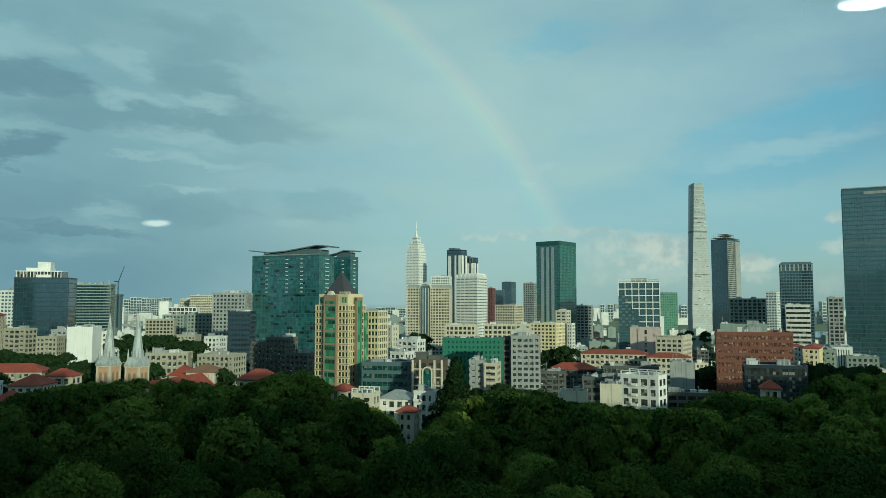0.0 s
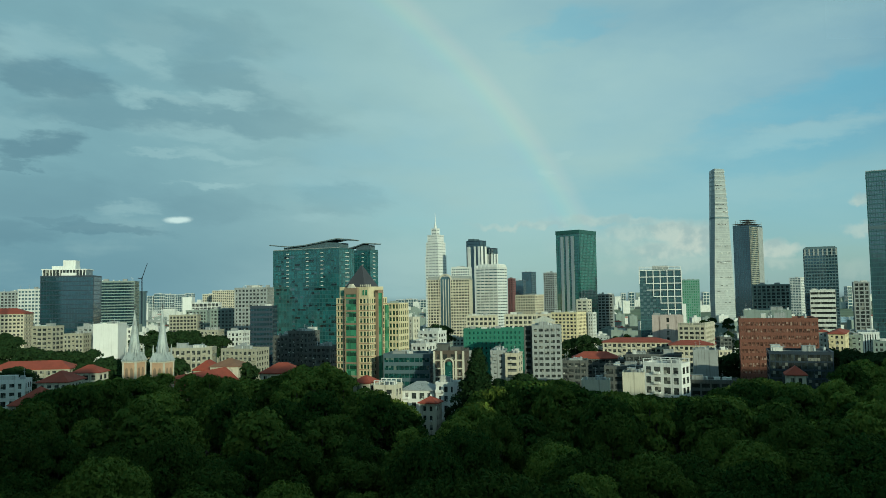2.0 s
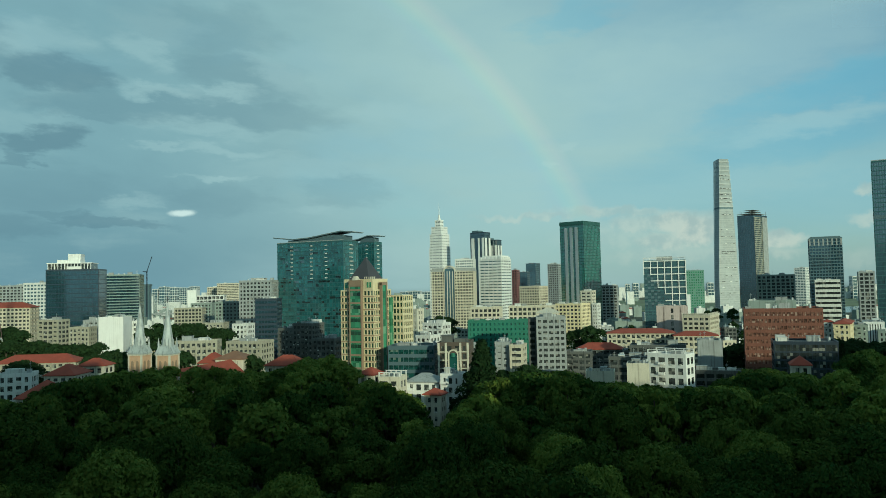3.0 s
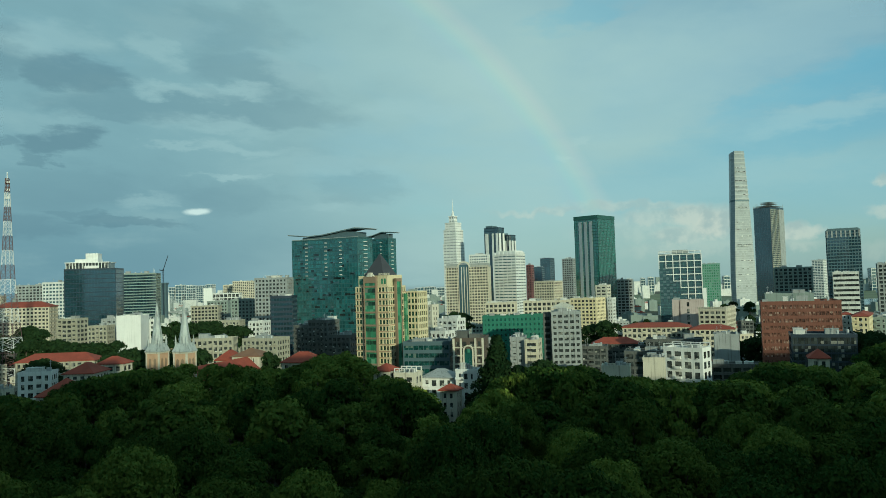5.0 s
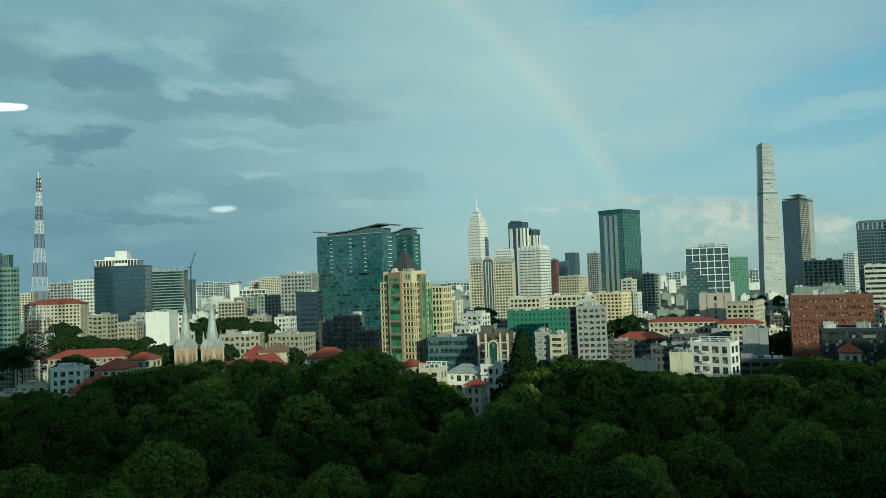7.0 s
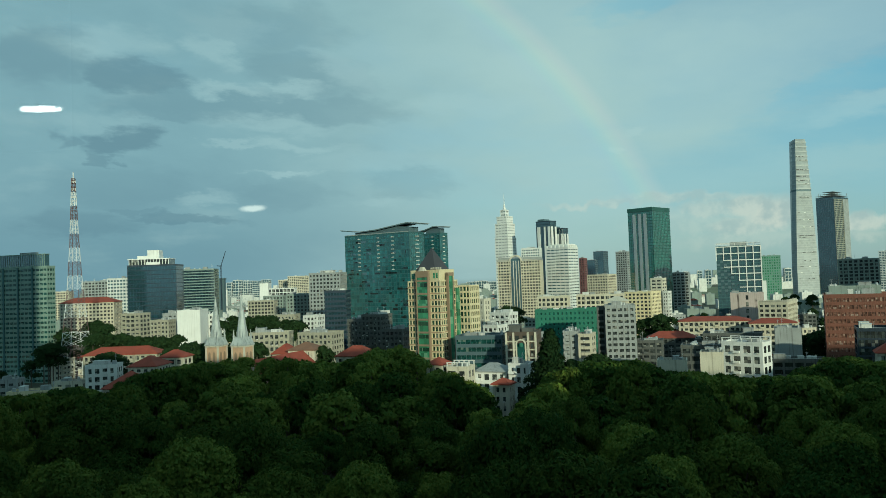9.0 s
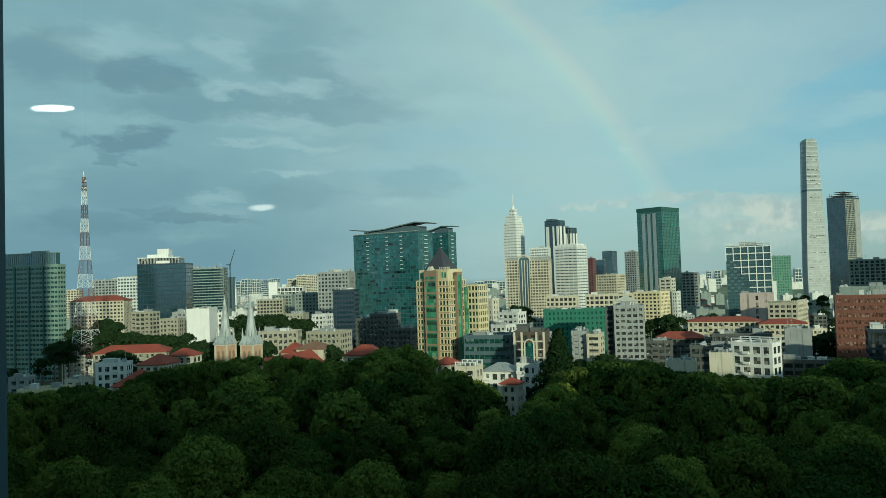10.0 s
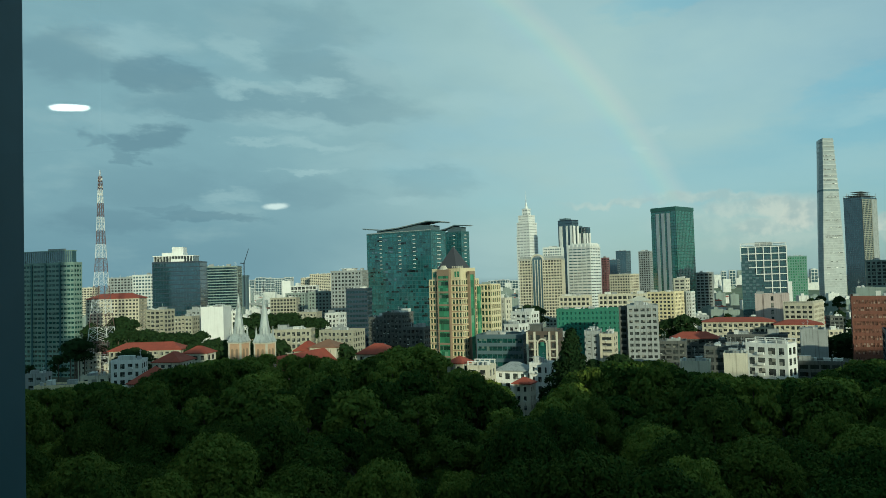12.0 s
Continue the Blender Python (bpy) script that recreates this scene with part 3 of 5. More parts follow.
def wedge(la, lb, z, pts):
    """A solid storey under a bent roof; pts are (share along the front, height)."""
    bx = Boxes()
    for (s0, h0), (s1, h1) in zip(pts, pts[1:]):
        k = len(bx.v)
        x0, x1 = -la * (1 - s0), -la * (1 - s1)
        for yy in (1.2, lb * .66):
            bx.v += [(x0, yy, z), (x1, yy, z), (x1, yy, z + h1), (x0, yy, z + h0)]
        bx.f += [(k, k + 1, k + 2, k + 3), (k + 7, k + 6, k + 5, k + 4), (k + 3, k + 2, k + 6, k + 7), (k + 1, k + 5, k + 6, k + 2), (k, k + 3, k + 7, k + 4)]
    return bx


def crowns(kind, r, la, lb, top, wall_m):
    if kind == 1:
        part("crown", Boxes().box(-la - .2, -.2, top + .9, .2, lb + .2, top + 1.6), "metal", r)
        part("light_band", Boxes().box(-.02, lb * .36, top - 4.5, .25, lb * .85, top - 2.2), "lightgrey", r)
        part("dark_band", Boxes().box(-.02, .2, top * .70, .12, lb - .2, top * .70 + 3.0), "bluegrey", r)
        vents = Boxes()
        for k in range(22):
            vents.box(0.05, lb * .26, top - 9 - k * 3.8, .22, lb * .28, top - 7.6 - k * 3.8).box(0.05, lb * .33, top - 9 - k * 3.8, .22, lb * .35, top - 7.6 - k * 3.8)
        pieces("vent", vents, "bluegrey", r)
    elif kind == 2:
        c = Boxes()
        for i in range(8):
            xx = -la + i * la / 7.4
            c.box(xx, -.15, top - 8, xx + la / 22, .0, top - .3)
        pieces("crown_fin", c, "lightgrey", r)
        part("crown", Boxes().box(-la + 1.5, 1.5, top, -1.5, lb - 1.5, top + 2.4), "bluegrey", r)
    elif kind == 3:
        c = Boxes()
        for k in range(34):
            z = top - 4 - k * 3.8
            c.box(0.02, lb * .04, z, .4, lb * .62, z + .8)
        for i in range(7):
            yy = lb * (.04 + .094 * i)
            c.box(0.02, yy, 8, .35, yy + .9, top - 4)
        part("bare_frame", c, "dull", r)
        part("end_wall", Boxes().box(0.02, lb * .64, 4, .5, lb + .2, top - 2), "lightgrey", r)
        c = Boxes()
        for k in range(4):
            c.box(-la, 0, top + .3 + 3.2 * k, 0, lb, top + .7 + 3.2 * k) if k < 2 else c.box(-la * .6, 0, top + .3 + 3.2 * k, 0, lb * .6, top + .7 + 3.2 * k)
        for i in range(7):
            for j in range(4):
                c.box(-la * i / 6.2 - .5, lb * j / 3.2, top, -la * i / 6.2, lb * j / 3.2 + .5, top + 4 + 5 * ((i + j) % 2))
        part("bare_top", c, "grey", r)
    elif kind == 5:
        c = Boxes()
        m = int(la / 1.1)
        for i in range(m):
            c.box(-la + i * la / m, .1, top, -la + i * la / m + .35, .6, top + 2.6)
        for i in range(int(lb / 1.1)):
            c.box(-.6, i * 1.1, top, -.1, i * 1.1 + .35, top + 2.6)
        c.box(-la, .65, top, -.65, .9, top + 2.0)
        pieces("roof_fin", c, "pale", r)
    elif kind == 6:
        c = Boxes()
        for i in range(5):
            xx = -la + i * (la - .5) / 4
            c.box(xx, .1, top, xx + .4, .5, top + 2.2).box(xx, lb - .5, top, xx + .4, lb - .1, top + 2.2)
        c.box(-la, .1, top + 2.2, 0, .5, top + 2.55).box(-la, lb - .5, top + 2.2, 0, lb - .1, top + 2.55)
        pieces("roof_pergola_bar", c, "pure", r)
        part("stair_head", Boxes().box(-la * .45, lb * .35, top, -la * .2, lb * .7, top + 2.0), "lightgrey", r)
    elif kind == 7:
        c = Boxes()
        for i, s in enumerate((.20, .42, .64)):
            c.box(-la * (1 - s), -.45, 0, -la * (1 - s - .12), .05, top - 6)
        pieces("pale_stripe", c, "metal", r)
        part("crown", Boxes().box(-la - .3, -.5, top - 3.2, .3, lb + .3, top + 1.2), "greenframe", r)
    elif kind == 8:
        part("crown", Boxes().box(-la * .98, .5, top, -la * .02, lb, top + 3.5).box(-la - .5, -.6, top - .3, .5, lb, top + .6), "lightgrey", r)
        arch = Boxes()
        cx, rad = -la * .57, la * .155
        for i in range(12):
            a0, a1 = math.pi * i / 12, math.pi * (i + 1) / 12
            k = len(arch.v)
            for yy in (-1.6, 5):
                for rr in (rad, rad * .78):
                    arch.v += [(cx + rr * math.cos(a0), yy, top - 1 + rr * math.sin(a0)), (cx + rr * math.cos(a1), yy, top - 1 + rr * math.sin(a1))]
            arch.f += [(k, k + 1, k + 3, k + 2), (k + 4, k + 6, k + 7, k + 5), (k, k + 4, k + 5, k + 1), (k + 2, k + 3, k + 7, k + 6)]
        part("arch", arch, "pale", r)
        part("glass_bay", Boxes().box(cx - rad * .75, -1.0, 0, cx + rad * .75, 0.1, top + rad * .35), "g_blue", r)
        bay = Boxes()
        for s in (-.85, -.4, 0, .4, .75):
            bay.box(cx + rad * s, -1.35, 0, cx + rad * (s + .1), -1.0, top)
        pieces("bay_pier", bay, "cream", r)
    elif kind == 9:
        c = Boxes()
        for i in range(6):
            c.box(-la + i * la / 5.6, .1, top, -la + i * la / 5.6 + la / 14, 1.4, top + 3.2)
        for i in range(5):
            c.box(-1.4, i * lb / 4.6, top, -.1, i * lb / 4.6 + lb / 14, top + 3.2)
        c.box(-la * .9, 1.6, top, -1.6, lb * .9, top + 4.5)
        part("crown", c, "pure", r)
    elif kind == 10:
        part("penthouse", wedge(la, lb, top, [(.16, 3.3), (.30, 2.9), (.5, 3.6), (.8, 6.4), (.99, 5.4)]), "bluegrey", r)
        part("wing_roof", wing(la, lb, top, [(-.05, 5.6), (.25, 3.1), (.5, 3.9), (.97, 8.2), (1.13, 7.0)], .8), "bluegrey", r)
        part("wing_fascia", wing(la, lb + 2, top + .8, [(-.06, 5.6), (.25, 3.1), (.5, 3.9), (.97, 8.2), (1.14, 7.0)], .3), "lightgrey", r)
        part("roof_rail", Boxes().box(-la, .4, top + .9, 0, .6, top + 1.5), "lightgrey", r)
        cols = Boxes()
        for s in (.23, .53, .75):
            for k in range(9):
                z = top - 3.2 - k * 3.6
                cols.box(-la * (1 - s) - 1.2, -.6, z, -la * (1 - s) - .2, .02, z + .7).box(-la * (1 - s) + .2, -.6, z, -la * (1 - s) + 1.2, .02, z + .7)
        for k in range(9):
            cols.box(-.02, lb * .40, top - 3.2 - k * 3.6, .6, lb * .62, top - 2.5 - k * 3.6)
        pieces("vent", cols, "white", r)
        rnd = random.Random(3)
        dark, pale = Boxes(), Boxes()
        for k in range(120):
            i, z = rnd.randrange(0, 23), top - 3.6 * rnd.randrange(2, 24)
            w = rnd.choice((1.3, 2.6, 2.6, 5.4))
            x0 = -la + .5 + i * 3.0
            (dark if rnd.random() < .66 else pale).box(x0, -.03, z + .5, min(x0 + w, -.4), .12, z + rnd.uniform(1.4, 2.6))
        pieces("open_window", dark, "g_smoke", r)
        pieces("lowered_blind", pale, "g_blue", r)
    elif kind == 11:
        part("penthouse", wedge(la, lb, top, [(.2, 3.4), (.62, 6.0), (.98, 5.0)]), "bluegrey", r)
        part("wing_roof", wing(la, lb, top, [(-.4, 2.0), (.2, 3.8), (.66, 6.4), (1.3, 5.4)], .7), "bluegrey", r)
        part("wing_fascia", wing(la, lb + 2, top + .7, [(-.42, 2.0), (.2, 3.8), (.66, 6.4), (1.32, 5.4)], .3), "lightgrey", r)
        vents = Boxes()
        for k in range(9):
            vents.box(-.02, lb * .35, top - 3.2 - k * 3.6, .6, lb * .6, top - 2.5 - k * 3.6).box(-la * .45, -.5, top - 3.2 - k * 3.6, -la * .36, .02, top - 2.5 - k * 3.6)
        pieces("vent", vents, "white", r)
    elif kind == 16:
        bars, cw, rh = Boxes(), la / 6, 7.1
        for k in range(8):
            first = (0, 0, 1, 1, 2, 3, 3, 3)[k]
            bars.box(-la + first * cw, -.7, top - k * rh - .5, .1, .02, top - k * rh + .4)
        for i in range(7):
            deep = (2, 2, 4, 5, 7, 7, 7)[i]
            bars.box(-la + i * cw - .42, -.8, top - deep * rh - .5, -la + i * cw + .42, .02, top + .3)
        for k in range(5):
            bars.box(-.02, .4 + k * (lb - .8) / 4 - .3, top - 7 * rh, .5, .4 + k * (lb - .8) / 4 + .3, top)
        pieces("frame_bar", bars, "pure", r)
        panel = Boxes()
        for k in range(10):
            for i in range(5):
                if (i + k) % 2 and not (k < 2 and i > 2):
                    panel.box(-la + .5 + i * 3.3, -.16, top - 16.5 - k * 3.4, -la + 3.3 + i * 3.3, .02, top - 14.2 - k * 3.4)
        pieces("facade_panel", panel, "bluegrey", r)
        rails = Boxes().box(-la, .2, top + 3.4, 0, .6, top + 3.9).box(-la, lb - .6, top + 3.4, 0, lb - .2, top + 3.9)
        for i in range(8):
            rails.box(-la + i * (la - .5) / 7, .2, top + .9, -la + i * (la - .5) / 7 + .5, .6, top + 3.4)
        pieces("roof_frame_bar", rails, "white", r)
        part("roof_house", Boxes().box(-la * .68, lb * .3, top, -la * .3, lb * .7, top + 5.0), "grey", r)
    elif kind == 12:
        c = Boxes()
        for i in range(5):
            xx = -la + i * (la - .9) / 4
            if i != 2:
                c.box(xx, -.5, 0, xx + .9, .0, top + .6)
        for k in range(1, 8):
            c.box(-la, -.32, top - 3.6 * k, -la * .66, -.05, top - 3.6 * k + .5).box(-la * .34, -.32, top - 3.6 * k, 0, -.05, top - 3.6 * k + .5)
        pieces("cream_pier", c, "pale", r)
        part("pavilion", Boxes().box(-la * .9, 2, top, -la * .55, 8, top + 3.4).box(-la * .5, 3, top, -la * .1, 8, top + 2.2).box(-la * .93, 1.7, top + 3.4, -la * .52, 8.3, top + 3.7), "dark", r)
        part("glass_bay", Boxes().box(-la * .62, -.35, 0, -la * .38, 0, top - 4.5), "tealpane", r)
        arch = Boxes()
        cx, rad, zc = -la * .5, la * .17, top - 4.6
        for i in range(14):
            a0, a1 = math.pi * i / 14, math.pi * (i + 1) / 14
            k = len(arch.v)
            for yy in (-.7, 0):
                for rr in (rad, rad * .74):
                    arch.v += [(cx + rr * math.cos(a0), yy, zc + rr * math.sin(a0)), (cx + rr * math.cos(a1), yy, zc + rr * math.sin(a1))]
            arch.f += [(k, k + 1, k + 3, k + 2), (k + 4, k + 6, k + 7, k + 5), (k, k + 4, k + 5, k + 1), (k + 2, k + 3, k + 7, k + 6)]
        arch.box(cx - rad, -.7, 0, cx - rad * .74, 0, zc).box(cx + rad * .74, -.7, 0, cx + rad, 0, zc)
        part("arch", arch, "pale", r)
        part("round_sign", Boxes().frustum(cx, -.5, zc - .9, 0.9, zc + .7, .9, 12), "net", r, "round green sign")
    elif kind == 13:
        part("glass_crown", Boxes().box(-la * .93, 1.5, top, -3, lb - 2, top + 9.0), "g_blue", r)
        c = Boxes()
        for i in range(30):
            xx = -la * .93 + i * (la * .93 - 3) / 29
            c.box(xx - .12, 1.25, top, xx + .12, 1.5, top + 9.6)
        c.box(-la * .95, 1.2, top + 9.0, -2.6, lb - 1.6, top + 9.5)
        pieces("crown_fin", c, "darkgreen", r)
        part("roof_house", Boxes().box(-la * .45, 6, top + 9.5, -la * .2, lb * .7, top + 11), "grey", r)
        c = Boxes()
        for i in range(1, 5):
            c.box(-la * i / 5 - .6, -.55, 0, -la * i / 5 + .6, -.07, top)
        pieces("shaft", c, "tealframe", r)
    elif kind == 15:
        c = Boxes()
        for a, w in ((.10, .20), (.58, .10), (.86, .14)):
            c.box(-la * (1 - a), -.7, 0, -la * (1 - a - w), .0, top - 7)
        c.box(-.0, lb * .15, 0, .6, lb * .45, top - 7).box(0, lb * .75, 0, .6, lb, top - 7)
        pieces("white_pier", c, "pure", r)
        part("crown", Boxes().box(-la * .9, 1, top, -la * .45, lb - 2, top + 3.5), "bluegrey", r)
    elif kind == 14:
        c = Boxes().box(-la * .98, 2, top + 1.0, -la * .16, lb - 3, top + 5.6)
        part("roof_storey", c, "g_dark", r)
        c = Boxes()
        for i in range(14):
            xx = -la * .98 + i * la * .81 / 13
            c.box(xx, 1.6, top + .9, xx + .45, 2, top + 6.0)
        c.box(-la, 1.2, top + 5.6, -la * .14, lb - 2, top + 6.3).box(-la * .62, 1.4, top + .95, -la * .34, 3, top + 3.2)
        part("roof_frame", c, "pure", r)
        part("roof_house", Boxes().box(-la * .82, 4, top + 6.3, -la * .38, lb - 6, top + 8.8).box(-la * .62, 5, top + 8.8, -la * .38, lb - 8, top + 13.6), "pure", r)


# ---- ground and river ----
g = Boxes()
g.v, g.f = [(-4000, -900, 0), (4000, -900, 0), (4000, 4700, 0), (-4000, 4700, 0)], [(0, 1, 2, 3)]
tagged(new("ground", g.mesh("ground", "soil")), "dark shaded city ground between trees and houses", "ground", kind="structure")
M["water"] = facade_glass("river_water", (0.10, 0.12, 0.11), (500, 500, 500), 0.15)
tagged(new("water", Boxes().box(380, 1350, -0.5, 1150, 1620, 0.15).mesh("water", "water")), "grey river between the towers and the far bank", "river", kind="structure")
M["meadow"] = surface("far_meadow", (0.13, 0.16, 0.085), 0.95, stain=0.5, vary=0.3, size=40)
tagged(new("far_bank", Boxes().box(150, 1624, -0.5, 1500, 2550, 0.4).mesh("far_bank", "meadow")), "flat green meadow across the river", "meadow", kind="structure")

# ---- the building that the camera stands in ----
shell = Boxes()
shell.box(-75, -26, 0, 525, 1.05, EYE - 1.62)
# unseen stepped top, each height set to shade the trees or let sun through
for x0, x1, top in ((-75, 18, 119), (18, 62, 110), (62, 128, 116), (128, 151, 85), (151, 186, 95), (186, 242, 112), (242, 298, 100), (298, 344, 112), (344, 392, 118), (392, 525, 132)):
    shell.box(x0, -26, EYE + 1.5, x1, 1.05, top)
shell.box(-75, -26, EYE - 1.62, -7.2, 1.05, EYE + 1.5).box(6.2, -26, EYE - 1.62, 525, 1.05, EYE + 1.5).box(-7.2, -26, EYE - 1.62, 6.2, -14.0, EYE + 1.5)
tagged(new("wall_facade", shell.mesh("wall_facade", "grey")), "pale plastered wall around the room, with an unseen stepped top added to cast shade", "wall", kind="structure")
# unseen block added behind to throw shade over the left side
tagged(new("wall_rear_block", Boxes().box(-250, -70, 0, -62, -30, 235).mesh("wall_rear_block", "grey")), "plain grey block behind, unseen, added to keep sun off the left side", "wall", kind="structure")
# unseen block added left of the view, cuts sky light on the trees
tagged(new("wall_side_wing", Boxes().box(-210, 1.2, 0, -142, 165, 108).mesh("wall_side_wing", "grey")), "plain grey block at the side, unseen, added to darken the left trees", "wall", kind="structure")
tagged(new("floor", Boxes().box(-7.19, -13.99, EYE - 1.615, 6.19, 1.0, EYE - 1.58).mesh("floor", "carpet")), "dark carpeted room floor", "floor", kind="structure")
tagged(new("ceiling", Boxes().box(-7.19, -13.99, EYE + 1.455, 6.19, 1.0, EYE + 1.495).mesh("ceiling", "ceilingpaint")), "plain dim room ceiling", "ceiling", kind="structure")
win = root("window_1", "dark blue-grey metal window frame with tall posts", "window", 0, 0, 0, kind="structure")
part("window_post", Boxes().box(-1.10, 0.86, EYE - 1.2, -0.786 * 0.98, 0.98, EYE + 1.25), "room", win)
part("window_post", Boxes().box(2.6, 0.86, EYE - 1.2, 2.76, 0.98, EYE + 1.25), "room", win)
part("window_sill", Boxes().box(-7.19, 0.84, EYE - 1.58, 6.19, 1.02, EYE - 1.2), "room", win)
part("window_head", Boxes().box(-7.19, 0.86, EYE + 1.25, 6.19, 0.98, EYE + 1.45), "room", win)
glass = bpy.data.materials.new("window_glass")
glass.use_nodes = True
gn = Nodes(glass.node_tree)
gn("ShaderNodeOutputMaterial", {"Surface": gn("ShaderNodeAddShader", {0: gn("ShaderNodeBsdfTransparent", {"Color": (1, 1, 1, 1)}), 1: gn("ShaderNodeBsdfGlossy", {"Color": (0.035, 0.035, 0.035, 1), "Roughness": 0.0})})})
M["glass"] = glass
# glass added in two strips only, where it mirrors the downlights
for x0, x1, low in ((-0.766, -0.605, 0.19), (0.47, 0.63, 0.31)):
    sheet = Boxes()
    sheet.v, sheet.f = [(x0, 0.92, EYE + low), (x1, 0.92, EYE + low), (x1, 0.92, EYE + 1.24), (x0, 0.92, EYE + 1.24)], [(0, 1, 2, 3)]
    part("pane", sheet, "glass", win, "strip of clear window glass, cut to where it mirrors a ceiling lamp").visible_shadow = False
glow = bpy.data.materials.new("lamp_glow")
glow.use_nodes = True
ln = Nodes(glow.node_tree)
ln("ShaderNodeOutputMaterial", {"Surface": ln("ShaderNodeEmission", {"Color": (1.0, 0.98, 0.93, 1), "Strength": 30.0})})
M["glow"] = glow
for x, y, rad in ((-3.78, -3.49, .168), (2.04, -1.64, .115)):
    d = root("downlight", "round white ceiling downlight, switched on", "ceiling lamp", x, y, EYE + 1.44, group="ceiling downlights")
    part("trim_ring", Boxes().frustum(0, 0, 0.0, rad * 1.15, .015, rad * 1.15, 24, 0, .62), "plaster", d)
    part("diffuser", Boxes().frustum(0, 0, -.006, rad, 0.0, rad, 24, 0, .62), "glow", d, "glowing white disc")


# ---- landmark buildings ----
def cathedral():
    r = root("cathedral", "brick cathedral with two grey pointed spires", "church", -142.6, 318.0, 0, -14)
    for name, x in (("tower", 0.0), ("tower", 14.0)):
        t = Boxes().box(x - 3.3, -3.3, 0, x + 3.3, 3.3, 36.6)
        tower = part(name, t, "stone", r, "pale orange brick bell tower with arched openings")
        trim = Boxes()
        for z in (22, 27.2, 35.9):
            trim.box(x - 3.55, -3.55, z, x + 3.55, 3.55, z + .55)
        for cx in (-3.45, 2.75):
            for cy in (-3.45, 2.75):
                trim.box(x + cx, cy, 0, x + cx + .7, cy + .7, 35.9)
        part("trim", trim, "pale", tower)
        arch = Boxes()
        for k in (-1.25, 1.25):
            for z, hgt in ((28.6, 4.6), (23.2, 2.8)):
                arch.box(x + k - .65, -3.42, z, x + k + .65, -3.2, z + hgt).box(x + k - .4, -3.42, z + hgt, x + k + .4, -3.2, z + hgt + .5)
                arch.box(x + 3.2, k - .65, z, x + 3.42, k + .65, z + hgt).box(x + 3.2, k - .4, z + hgt, x + 3.42, k + .4, z + hgt + .5)
        pieces("belfry_opening", arch, "brownstone", tower)
        spire = Boxes().box(x - 3.8, -3.8, 36.5, x + 3.8, 3.8, 37.0).frustum(x, 0, 37.0, 5.2, 40.2, 3.5, 4).frustum(x, 0, 40.2, 2.6, 58.4, .12, 8, 22.5)
        part("spire", spire, "spire", tower, "grey slate-clad pointed spire")
        for dx, dy in ((-2.6, -2.6), (2.6, -2.6), (2.6, 2.6), (-2.6, 2.6)):
            part("pinnacle", Boxes().frustum(x + dx, dy, 37, .45, 40.4, .4, 6).frustum(x + dx, dy, 40.4, .5, 43.6, .05, 6), "spire", tower)
        for dx, dy in ((0, -2.2), (2.2, 0), (-2.2, 0)):
            part("dormer", Boxes().box(x + dx - .5, dy - .5, 39.4, x + dx + .5, dy + .5, 41.8).frustum(x + dx, dy, 41.8, .8, 44.6, .05, 4), "spire", tower)
        part("cross", Boxes().box(x - .1, -.1, 58.2, x + .1, .1, 61.0).box(x - .6, -.1, 59.8, x + .6, .1, 60.0), "slate", tower)
    part("nave", Boxes().box(-2, 4, 0, 16.0, 60, 20), "stone", r)
    part("nave_roof", Boxes().hip(-2, 4, 16.0, 60, 20, 8, .6, 1.0), "tile", r)


